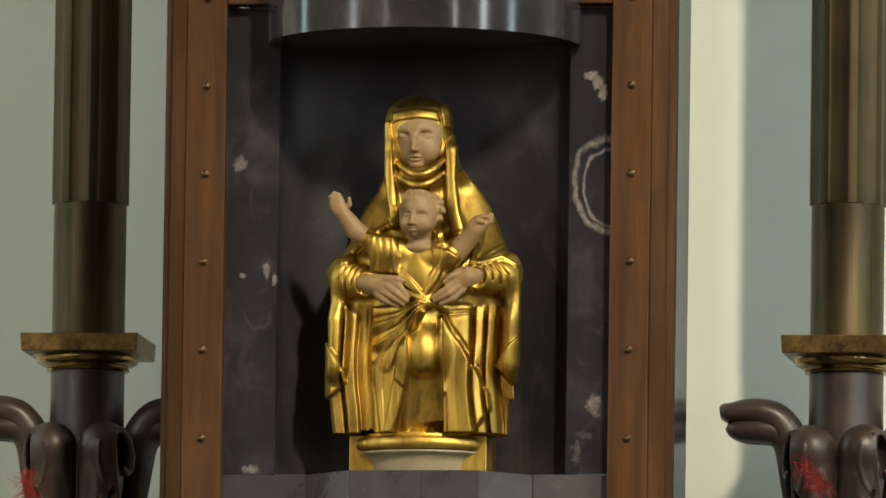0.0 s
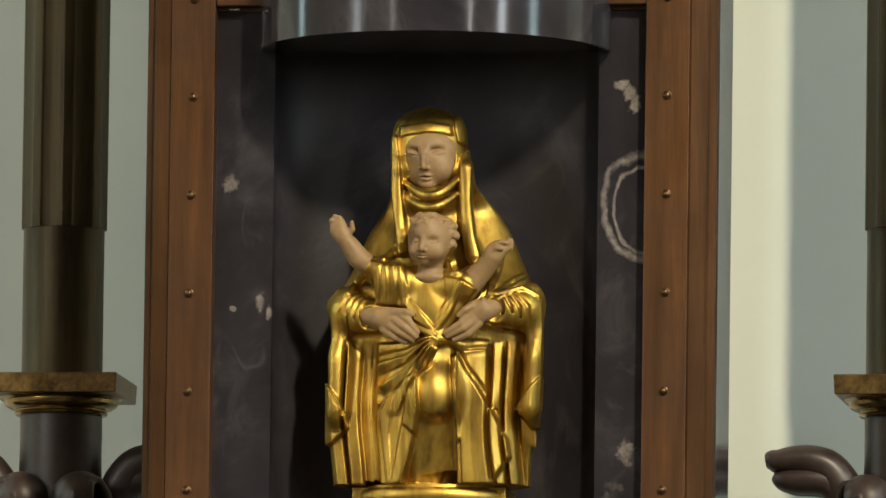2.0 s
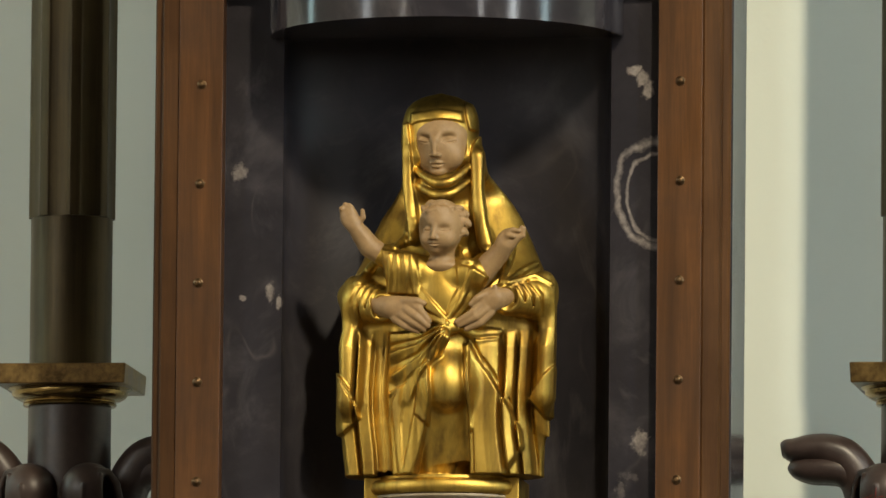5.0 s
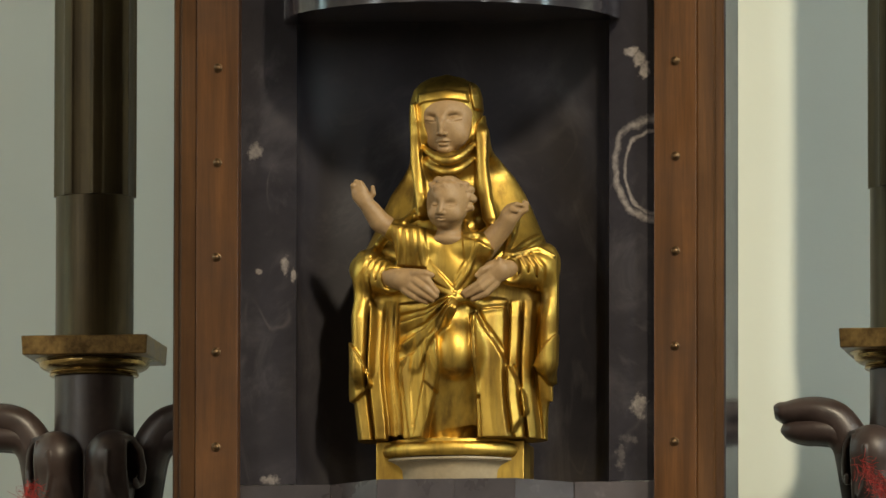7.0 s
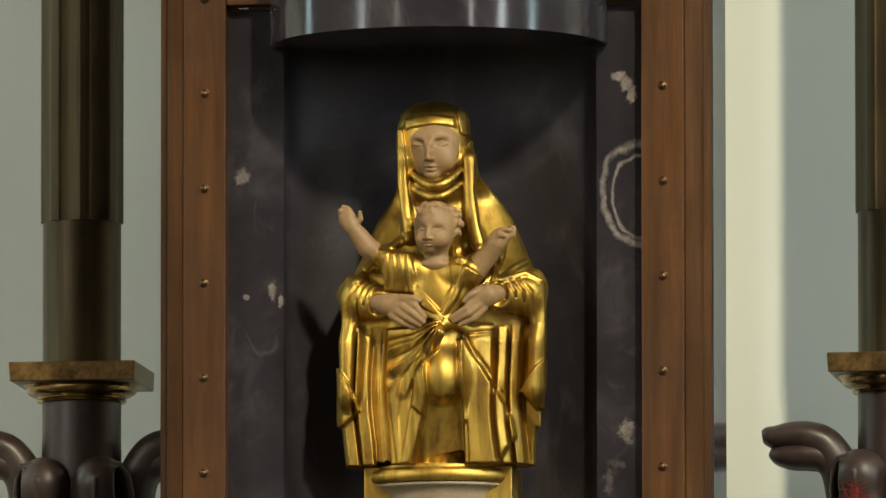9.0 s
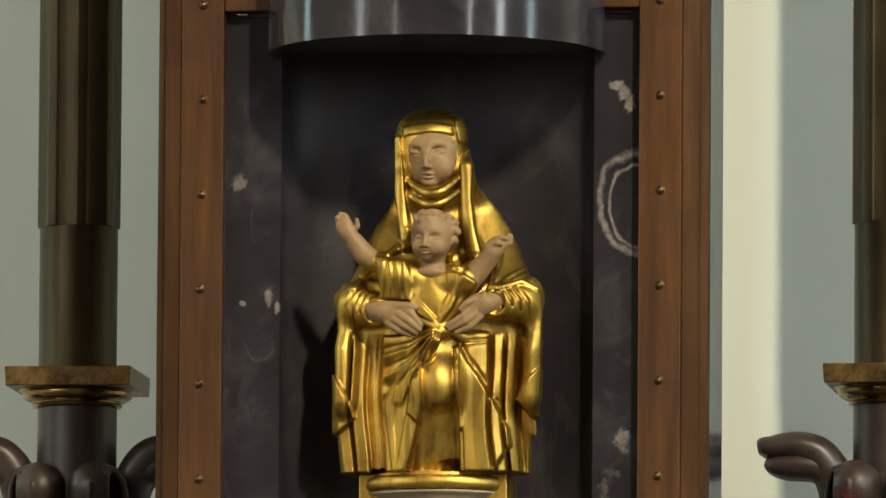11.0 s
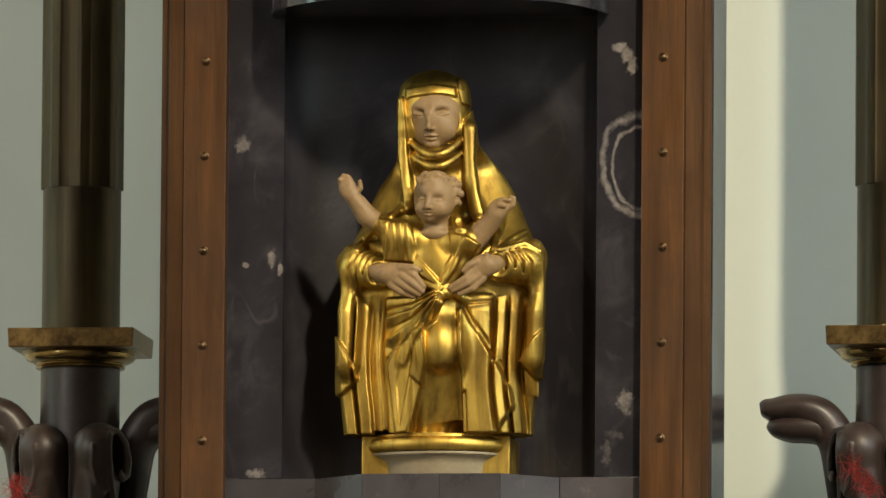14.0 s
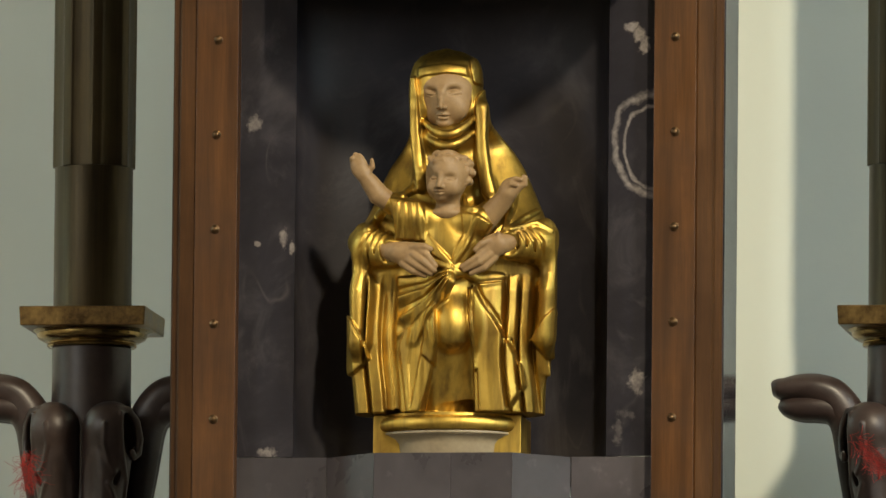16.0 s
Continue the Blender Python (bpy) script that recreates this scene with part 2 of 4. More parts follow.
# ---------------------------------------------------------------- the church round it
def wall_with_holes(name, plane, at, thick, lo, hi, z0, z1, holes, material):
    """A wall along x or y with openings right through it, as pieces butted end to end in one mesh."""
    bm = bmesh.new()

    def slab(a, b, c, d):
        part_bm = box(at, at + thick, a, b, c, d) if plane == "x" else box(a, b, at, at + thick, c, d)
        me = bpy.data.meshes.new("tmp")
        part_bm.to_mesh(me)
        part_bm.free()
        bm.from_mesh(me)
        bpy.data.meshes.remove(me)

    edge = lo
    for a, b, c, d in sorted(holes):
        slab(edge, a, z0, z1)
        slab(a, b, z0, c)
        slab(a, b, d, z1)
        edge = b
    slab(edge, hi, z0, z1)
    return tagged(part(name, bm, material), kind="structure", category="wall")


def near(y, z, w, h):
    return (y - w / 2, y + w / 2, z - h / 2, z + h / 2)


tagged(wall_with_holes("wall_apse", "y", APSE_Y, 0.4, -8.0, 8.0, 0, NAVE_TOP, [], PLASTER), "grey-green plastered wall behind the altar")
tagged(wall_with_holes("wall_east", "x", NAVE_X, 0.4, NAVE_BACK, APSE_Y, 0, NAVE_TOP,
                       [near(-2.2, 8.0, 0.6, 4.8), near(-6.0, 8.0, 1.0, 4.8), near(-12.9, 8.0, 0.7, 4.8), near(-14.0, 14.8, 1.1, 1.9)], NAVE_PLASTER), "plain plastered nave wall with tall windows")
tagged(wall_with_holes("wall_west", "x", -NAVE_X - 0.4, 0.4, NAVE_BACK, APSE_Y, 0, NAVE_TOP,
                       [near(0.2, 8.0, 0.6, 4.8), near(-7.0, 8.0, 1.0, 4.8), near(-18.5, 8.0, 0.7, 4.8)], NAVE_PLASTER), "plain plastered nave wall with tall windows")
tagged(wall_with_holes("wall_back", "y", NAVE_BACK - 0.4, 0.4, -8.0, 8.0, 0, NAVE_TOP, [], NAVE_PLASTER), "plain plastered end wall of the nave")
tagged(part("floor", box(-8.0, 8.0, NAVE_BACK - 0.4, APSE_Y + 0.4, -0.2, 0), STONE_FLOOR), "worn dark brown stone church floor", "floor", kind="structure")
tagged(part("ceiling", box(-8.0, 8.0, NAVE_BACK - 0.4, APSE_Y + 0.4, NAVE_TOP, NAVE_TOP + 0.2), CEILING_WOOD), "dark boarded church ceiling", "ceiling", kind="structure")

tagged(part("altar_base", box(-1.3, 1.3, -0.25, APSE_Y, 0, 3.5, 0.004), STONE_FLOOR), "plain stone block that carries the retable", "altar base", kind="structure")

# ---------------------------------------------------------------- the retable with its niche
PANEL_Y, NICHE_R, NICHE_D = 0.10, 0.312, 0.135
BASE_Z, TOP_Z, LEDGE_Z, RAIL_Z = 3.5, 7.6, 4.556, 5.553
retable = thing("retable", (0, 0, 0), "black marble retable with a riveted mahogany frame round its niche", "altar retable")

# marble slab behind the frame: side pieces, back and lower panels
for s in (-1, 1):
    a, b = sorted((s * 0.5505, s * 0.5205))
    part("marble_side", box(a - 0.0068, b - 0.0068, 0.1005, 0.3085, BASE_Z, TOP_Z, 0.002), MARBLE, retable, "polished marble edge of the slab")
    a, b = sorted((s * NICHE_R, s * 0.5195))
    part("marble_panel", box(a, b, PANEL_Y, PANEL_Y + 0.03, LEDGE_Z + 0.0015, TOP_Z), MARBLE, retable, "black marble panel with pale veins")
    a, b = sorted((s * 0.243, s * 0.5195))
    part("lower_panel", box(a, b, PANEL_Y - 0.002, PANEL_Y + 0.03, 3.5, LEDGE_Z, 0.0012), SLATE, retable, "grey-violet marble panel")

# the hollow of the niche: a half-oval shell, open to the front
bm = bmesh.new()
N = 48
inner, outer = [], []
for i in range(N + 1):
    a = math.pi * i / N
    inner.append((NICHE_R * math.cos(a), PANEL_Y + 0.001 + NICHE_D * math.sin(a) ** 0.8))
    outer.append(((NICHE_R + 0.02) * math.cos(a), PANEL_Y + 0.031 + NICHE_D * math.sin(a) ** 0.8))
for ring_a, ring_b in ((inner, outer),):
    lo = [[bm.verts.new((x, y, LEDGE_Z - 0.02)) for x, y in r] for r in (ring_a, ring_b)]
    hi = [[bm.verts.new((x, y, 5.60)) for x, y in r] for r in (ring_a, ring_b)]
    for i in range(N):
        bm.faces.new((lo[0][i], lo[0][i + 1], hi[0][i + 1], hi[0][i]))
        bm.faces.new((lo[1][i + 1], lo[1][i], hi[1][i], hi[1][i + 1]))
        bm.faces.new((hi[0][i], hi[0][i + 1], hi[1][i + 1], hi[1][i]))
        bm.faces.new((lo[0][i + 1], lo[0][i], lo[1][i], lo[1][i + 1]))
    for i in (0, N):
        bm.faces.new((lo[0][i], hi[0][i], hi[1][i], lo[1][i]))
part("niche_shell", bm, HONED, retable, "honed black marble hollow of the niche", smooth=True)

# floor of the niche and the faceted plinth front below it
FRONT = ((-0.242, PANEL_Y - 0.004), (-0.135, -0.004), (0.140, -0.004), (0.242, PANEL_Y - 0.004))
floor_line = [(x * 1.06, y) for x, y in inner[::-1] if y > PANEL_Y + 0.06]
part("niche_floor", prism([(-0.30, PANEL_Y + 0.0005), *((x * 0.985, y + 0.006) for x, y in FRONT), (0.30, PANEL_Y + 0.0005), *floor_line[::-1]], LEDGE_Z - 0.06, LEDGE_Z), SLATE, retable, "grey-violet marble niche floor")
part("plinth_facet", prism([FRONT[0], FRONT[1], (-0.135, 0.03), (-0.236, PANEL_Y - 0.003)], 3.5, LEDGE_Z - 0.0006, 0.0007), SLATE, retable)
part("plinth_facet", prism([(-0.1345, -0.0035), (0.0179, -0.0035), (0.0179, 0.03), (-0.1345, 0.03)], 3.5, LEDGE_Z - 0.0006, 0.0007), SLATE, retable)
part("plinth_facet", prism([(0.0183, -0.0030), (0.1397, -0.0030), (0.1397, 0.03), (0.0183, 0.03)], 3.5, LEDGE_Z - 0.0006, 0.0007), SLATE, retable)
part("plinth_facet", prism([FRONT[2], FRONT[3], (0.236, PANEL_Y - 0.003), (0.140, 0.03)], 3.5, LEDGE_Z - 0.0006, 0.0007), SLATE, retable)

# the half-round canopy over the niche
CAN_R, CAN_Z = 0.335, 5.472
arc = [(CAN_R * math.cos(math.pi + math.pi * i / 64), PANEL_Y - 0.001 + CAN_R * math.sin(math.pi + math.pi * i / 64)) for i in range(65)]
can = prism(arc, CAN_Z, 7.6, 0.003)
part("canopy", can, GLOSSY, retable, "half-round polished marble canopy", smooth=True)
part("canopy_soffit", prism([(x * 0.93, PANEL_Y + NICHE_D * 1.02 * (1 - (x / CAN_R) ** 2) ** 0.4 + 0.0005) for x, y in arc[1:-1]] + [(x * 0.93, PANEL_Y) for x, y in (arc[-1], arc[0])],
                              CAN_Z - 0.006 + 0.030, CAN_Z + 0.06), MARBLE, retable, "dark marble ceiling of the niche")

# the wooden frame, four centimetres proud of the marble
FX, FY, FZ = -0.0084, 0.060, 0.0066
for s in (-1, 1):
    a, b = sorted((s * 0.4145, s * 0.4983))
    post = part("frame_post", box(a + FX, b + FX, FY, PANEL_Y - 0.001, 3.5, TOP_Z, 0.0014), WOOD, retable, "reddish mahogany board with domed rivets")
    out = [(0.4985, 0.039), (0.4985, 0.006), (0.5020, 0.005), (0.5290, 0.012), (0.5330, 0.017), (0.5350, 0.026), (0.5450, 0.029), (0.5490, 0.034), (0.5490, 0.039)]
    part("frame_moulding", prism([(s * x + FX, y + FY) for x, y in out], 3.5, TOP_Z), WOOD_OUTER, retable, "mahogany outer moulding")
    rivet_bm = lathe([(0.0092, 0.0), (0.0092, 0.0012), (0.0080, 0.0022), (0.0072, 0.0024), (0.0066, 0.0046), (0.0045, 0.0066), (0.0018, 0.0074), (0.0003, 0.0075)], 20)
    first = part("rivet", rivet_bm, RIVET, post, smooth=True)
    first.matrix_basis = pose(s * 0.456 + FX, FY - 0.0003, 5.0 + FZ + 3 * 0.1884, 90)
    for k in range(-6, 3):
        r = new("rivet", first.data)
        r.parent = post
        r.matrix_basis = pose(s * 0.456 + FX + 0.0015 * math.sin(k * 7.1 + s), FY - 0.0003, 5.0 + FZ + k * 0.1884 + 0.001 * math.sin(k * 3.3), 90, 0, 0)
part("frame_rail", box(-0.4144 + FX, 0.4144 + FX, FY + 0.004, PANEL_Y - 0.001, RAIL_Z + FZ, RAIL_Z + FZ + 0.20, 0.003), WOOD, retable, "mahogany top rail")
part("frame_slip", box(-0.4140 + FX, 0.4140 + FX, FY + 0.030, PANEL_Y - 0.0012, RAIL_Z + FZ - 0.008, RAIL_Z + FZ - 0.0004, 0.001), WOOD_DARK, retable)
part("metal_clip", box(-0.392 + FX, -0.372 + FX, FY + 0.022, FY + 0.0295, RAIL_Z + FZ - 0.006, RAIL_Z + FZ - 0.003, 0.0006), CHROME, retable, "small bright metal clip")

# ---------------------------------------------------------------- the pedestal under the statue
PED = Vector((0.004, 0.085, LEDGE_Z))
pedestal = thing("pedestal", PED, "round gilt and cream stone pedestal on the niche floor", "pedestal")
part("back_block", box(-0.147, 0.147, -0.045, 0.10, 0.0, 0.078, 0.002), GOLD, pedestal, "square gilt block")
cream_bm = lathe([(0.098, 0.0), (0.100, 0.006), (0.101, 0.020), (0.106, 0.029), (0.115, 0.0355), (0.117, 0.0365), (0.117, 0.0375), (0.1215, 0.0385), (0.1225, 0.0410), (0.1215, 0.0435), (0.119, 0.044)], 80)
for v in cream_bm.verts:
    v.co.x *= 1.12
    v.co.y *= 0.82
part("scotia", cream_bm, CREAM, pedestal, "cream stone hollow moulding", smooth=True)
ring_bm = lathe([(0.118, 0.0442), (0.127, 0.046), (0.131, 0.051), (0.1325, 0.058), (0.131, 0.066), (0.126, 0.0715), (0.119, 0.073), (0.118, 0.0745), (0.118, 0.079)], 80)
for v in ring_bm.verts:
    v.co.x *= 1.115
    v.co.y *= 0.82
part("torus", ring_bm, GOLD, pedestal, "gilt rounded rim", smooth=True)

# ---------------------------------------------------------------- the statue, carved as two solids: gilt cloth and painted flesh
UNIT = 0.001112


class Solid:
    """A carved solid on a grid. Places are given on the carver's drawing, which is seen a little from the side and from below:
    a across, b down, w out of the block."""

    def __init__(self, lo, hi, step):
        self.lo, self.step = np.array(lo, float), step
        self.size = tuple(int((b - a) / step) + 1 for a, b in zip(lo, hi))
        self.gu = (lo[0] + step * np.arange(self.size[0], dtype=np.float32))[:, None, None]
        self.gv = (lo[1] + step * np.arange(self.size[1], dtype=np.float32))[None, :, None]
        self.gw = (lo[2] + step * np.arange(self.size[2], dtype=np.float32))[None, None, :]
        self.d = np.full(self.size, 400.0, np.float32)

    @staticmethod
    def at(a, b, w):
        up = 735.5 - b
        return np.array((a - 791.7 - 0.0097 * up + 0.14 * w, up - 0.11 * w, w))

    def window(self, lo, hi):
        i = np.clip(np.floor((np.array(lo) - self.lo) / self.step).astype(int), 0, np.array(self.size) - 1)
        j = np.clip(np.ceil((np.array(hi) - self.lo) / self.step).astype(int) + 1, 1, np.array(self.size))
        return slice(i[0], j[0]), slice(i[1], j[1]), slice(i[2], j[2])

    def merge(self, win, d, k, cut=False):
        old = self.d[win]
        if cut:
            d = -d
            h = np.maximum(k - np.abs(old - d), 0) / k
            self.d[win] = np.maximum(old, d) + h * h * k / 4
        else:
            h = np.maximum(k - np.abs(old - d), 0) / k
            self.d[win] = np.minimum(old, d) - h * h * k / 4

    def egg(self, a, b, w, ra, rb, rw, k=6.0, lean=0.0, cut=False):
        c = self.at(a, b, w)
        r = np.array((ra, rb, rw), np.float32)
        pad = max(r) + k + 6
        win = self.window(c - pad, c + pad)
        x, y, z = self.gu[win[0]] - c[0], self.gv[:, win[1]] - c[1], self.gw[:, :, win[2]] - c[2]
        cs, sn = math.cos(radians(lean)), math.sin(radians(lean))
        x, y = cs * x + sn * y, cs * y - sn * x
        p = np.sqrt((x / r[0]) ** 2 + (y / r[1]) ** 2 + (z / r[2]) ** 2) + 1e-6
        q = np.sqrt((x / r[0] ** 2) ** 2 + (y / r[1] ** 2) ** 2 + (z / r[2] ** 2) ** 2) + 1e-6
        self.merge(win, (p * (p - 1) / q).astype(np.float32), k, cut)

    def rod(self, pts, k=5.0, cut=False):
        """A chain of round rods through (a, b, w, radius)."""
        P = [self.at(*p[:3]) for p in pts]
        pad = max(p[3] for p in pts) + k + 4
        win = self.window(np.min(P, axis=0) - pad, np.max(P, axis=0) + pad)
        best = None
        for p, q, A, B in zip(pts, pts[1:], P, P[1:]):
            x, y, z = self.gu[win[0]] - A[0], self.gv[:, win[1]] - A[1], self.gw[:, :, win[2]] - A[2]
            D = B - A
            t = np.clip((x * D[0] + y * D[1] + z * D[2]) / max(float(D @ D), 1e-6), 0, 1)
            d = np.sqrt((x - t * D[0]) ** 2 + (y - t * D[1]) ** 2 + (z - t * D[2]) ** 2) - (p[3] + (q[3] - p[3]) * t)
            best = d if best is None else np.minimum(best, d)
        self.merge(win, best.astype(np.float32), k, cut)

    def front(self, a, b):
        """How far out the solid's front lies at that place of the drawing."""
        for w in np.arange(self.lo[2] + self.step * (self.size[2] - 2), self.lo[2], -1.0):
            p = np.round((self.at(a, b, w) - self.lo) / self.step).astype(int)
            if np.all(p >= 0) and np.all(p < self.size) and self.d[tuple(p)] < 0:
                return float(w)
        return 0.0

    def fold(self, pts, r=6.0, lift=0.0, k=6.0, cut=False, taper=0.55, steps=5):
        """A fold (or, cut, a groove) that follows the front, through (a, b) places."""
        way = []
        for (a0, b0), (a1, b1) in zip(pts, pts[1:]):
            way += [(a0 + (a1 - a0) * i / steps, b0 + (b1 - b0) * i / steps) for i in range(steps)]
        way.append(pts[-1])
        out = []
        for i, (a, b) in enumerate(way):
            s = i / (len(way) - 1)
            rr = r * (taper + (1 - taper) * math.sin(math.pi * min(max(s * 0.9 + 0.05, 0), 1)))
            out.append([a, b, self.front(a, b) + lift, rr])
        for _ in range(8):
            ws = [p[2] for p in out]
            for i in range(1, len(out) - 1):
                out[i][2] = (ws[i - 1] + 2 * ws[i] + ws[i + 1]) / 4
        self.rod([tuple(p) for p in out], k, cut)

    def drawing(self, w):
        """Places of all grid columns on the drawing, for a front that lies w out."""
        v = self.gv[0, :, 0][None, :] + 0.11 * w
        return self.gu[:, 0, 0][:, None] + 791.7 + 0.0097 * v - 0.14 * w, 735.5 - v + 0 * self.gu[:, 0, 0][:, None]

    def relief(self, h):
        """Raise (or sink) the front by h, given for every grid column."""
        for _ in range(1):
            h = (np.roll(h, 1, 0) + 2 * h + np.roll(h, -1, 0)) / 4
            h = (np.roll(h, 1, 1) + 2 * h + np.roll(h, -1, 1)) / 4
        self.d -= (h[:, :, None] * np.clip((self.gw - 5) / 30, 0, 1)).astype(np.float32)

    def flap(self, poly, h, w=92.0, ga=0.0, gb=0.0):
        """Raise the front inside an outline of (a, b) corners by h, sloped by ga and gb."""
        a, b = self.drawing(w)
        hit = np.zeros(a.shape, bool)
        edge = np.full(a.shape, 99.0)
        for (x0, y0), (x1, y1) in zip(poly, poly[1:] + poly[:1]):
            if y0 != y1:
                hit ^= ((y0 > b) != (y1 > b)) & (a < (x1 - x0) * (b - y0) / (y1 - y0) + x0)
            dx, dy = x1 - x0, y1 - y0
            t = np.clip(((a - x0) * dx + (b - y0) * dy) / (dx * dx + dy * dy), 0, 1)
            edge = np.minimum(edge, np.hypot(a - x0 - t * dx, b - y0 - t * dy))
        ca, cb = sum(p[0] for p in poly) / len(poly), sum(p[1] for p in poly) / len(poly)
        soft = np.clip(0.5 + np.where(hit, edge, -edge) / 2.4, 0, 1)
        self.relief(soft * (h + ga * (a - ca) + gb * (b - cb)))

    def mesh(self):
        """The surface as points and quads: one point in each cell that the surface crosses."""
        d = self.d
        neg = d < 0
        cells = tuple(s - 1 for s in self.size)
        total = np.zeros((*cells, 3), np.float32)
        count = np.zeros(cells, np.float32)
        corner = [(i, j, k) for i in (0, 1) for j in (0, 1) for k in (0, 1)]

        def cut(arr, c):
            return arr[c[0]:c[0] + cells[0], c[1]:c[1] + cells[1], c[2]:c[2] + cells[2]]

        for c in corner:
            for axis in range(3):
                if c[axis]:
                    continue
                e = list(c)
                e[axis] = 1
                a, b = cut(d, c), cut(d, e)
                cross = (a < 0) != (b < 0)
                t = np.where(cross, a / np.where(cross, a - b, 1), 0)
                count += cross
                for m in range(3):
                    total[..., m] += np.where(cross, c[m] + (t if m == axis else 0), 0)
        live = count > 0
        index = np.full(cells, -1, np.int64)
        index[live] = np.arange(int(live.sum()))
        where = np.argwhere(live)
        pts = (where + total[live] / count[live][:, None]) * self.step + self.lo
        quads = []
        for axis in range(3):
            o1, o2 = [m for m in range(3) if m != axis]
            lo = [slice(1, s - 1) for s in self.size]
            hi = [slice(1, s - 1) for s in self.size]
            lo[axis], hi[axis] = slice(0, self.size[axis] - 1), slice(1, self.size[axis])
            a, b = neg[tuple(lo)], neg[tuple(hi)]
            flip = np.argwhere(a != b)
            base = flip.copy()
            base[:, o1] += 1
            base[:, o2] += 1
            inside = a[tuple(flip.T)]
            ring = []
            for s1, s2 in ((1, 1), (0, 1), (0, 0), (1, 0)):
                q = base.copy()
                q[:, o1] -= s1
                q[:, o2] -= s2
                ring.append(index[tuple(q.T)])
            ring = np.stack(ring, 1)
            turn = inside if axis != 1 else ~inside
            quads.append(np.where(turn[:, None], ring, ring[:, ::-1]))
        return pts, np.concatenate(quads)


cloth = Solid((-204, -16, -112), (202, 660, 166), 1.45)
arms = Solid((-204, 200, 20), (180, 500, 180), 1.4)
head = Solid((-70, 490, -12), (66, 640, 112), 0.9)
child = Solid((-70, 330, 40), (80, 480, 176), 0.9)
gu, gv, gw = cloth.gu, cloth.gv, cloth.gw

# the block of the figure: outline by height, from the hem to the crown
OUTLINE = ((760, 629, 966, 72), (726, 629, 966, 74), (650, 624, 969, 79), (600, 626, 970, 82), (550, 622, 978, 84), (500, 622, 983, 84), (450, 622, 986, 84), (420, 628, 981, 82),
           (396, 640, 972, 76), (372, 651, 962, 54), (350, 660, 952, 38), (320, 671, 939, 20), (290, 684, 925, 4), (260, 704, 906, -8), (240, 717, 890, 0),
           (222, 726, 876, 40), (205, 728, 867, 70), (170, 726, 859, 82), (140, 727, 857, 80), (122, 731, 855, 76), (108, 736, 850, 66), (96, 746, 840, 52), (87, 763, 822, 36), (82, 788, 800, 20))
ks = np.array(OUTLINE[::-1], float)
height = 735.5 - ks[::-1, 0]
left = ks[::-1, 1] - 791.7 - 0.0097 * height
right = ks[::-1, 2] - 791.7 - 0.0097 * height
v_line = gv[0, :, 0]
mid = np.interp(v_line, height, (left + right) / 2)[None, :, None]
half_u = np.interp(v_line, height, (right - left) / 2)[None, :, None]
front_w = np.pad(np.interp(v_line, height, ks[::-1, 3]), 12, mode="edge")
front_w = np.convolve(front_w, np.hanning(27)[1:-1] / np.hanning(27).sum(), mode="valid")[None, :, None]
back_w = np.interp(v_line, (0, 320, 480, 520, 600, 640, 654), (-76, -80, -70, -40, -38, -14, 10))[None, :, None]
half_w, out_w = (front_w - back_w) / 2, (front_w + back_w) / 2
p = np.sqrt(((gu - mid) / half_u) ** 2 + ((gw - out_w) / half_w) ** 2)
body = (p - 1) * np.minimum(half_u, half_w)
body = np.maximum(body, 2.0 - gv)
body = np.maximum(body, gv - 654)
cloth.d[:] = body.astype(np.float32)

# legs and hanging cloth: hollow under the sleeves, robe in the middle
cloth.rod(((740, 190, 52, 9), (741, 270, 56, 9), (748, 330, 64, 9)), 14)
cloth.rod(((852, 190, 54, 9), (855, 270, 58, 10), (868, 345, 66, 10)), 14)
cloth.egg(798, 285, 18, 68, 84, 46, 14)
cloth.egg(678, 520, 84, 22, 66, 20, 20, cut=True)
cloth.egg(905, 520, 86, 26, 66, 20, 20, cut=True)
cloth.rod(((644, 405, 58, 16), (638, 450, 66, 16), (637, 520, 68, 14), (636, 600, 68, 10)), 16)
cloth.rod(((966, 400, 56, 18), (974, 440, 60, 18), (973, 520, 62, 15), (968, 590, 62, 10)), 16)
cloth.rod(((770, 520, 52, 46), (768, 740, 36, 48)), 14)
cloth.rod(((800, 500, 60, 34), (803, 565, 68, 38), (802, 620, 50, 40), (800, 740, 26, 44)), 14)
cloth.egg(803, 572, 86, 35, 48, 34, 14)

# the sleeves
cloth.rod(((640, 425, 40, 26), (655, 432, 66, 34), (690, 442, 92, 28)), 14)
cloth.rod(((968, 420, 40, 26), (950, 428, 68, 36), (905, 428, 96, 30)), 14)
cloth.egg(672, 532, 112, 29, 66, 44, 6, cut=True)
cloth.egg(914, 528, 114, 30, 66, 46, 6, cut=True)
cloth.egg(690, 446, 116, 20, 24, 14, 5, cut=True)
cloth.egg(904, 430, 122, 18, 24, 14, 5, cut=True)
for i in range(4):
    s = i / 3
    cloth.fold(((644 + 36 * s, 474 - 8 * s), (637 + 36 * s, 434 - 4 * s), (650 + 30 * s, 406 + 8 * s), (672 + 22 * s, 400 + 12 * s)), 3.4, 0.5, 4, cut=True, taper=0.3)
    cloth.fold(((962 - 44 * s, 462 + 2 * s), (962 - 44 * s, 424), (944 - 32 * s, 402 + 6 * s), (918 - 16 * s, 394 + 10 * s)), 3.4, 0.5, 4, cut=True, taper=0.3)

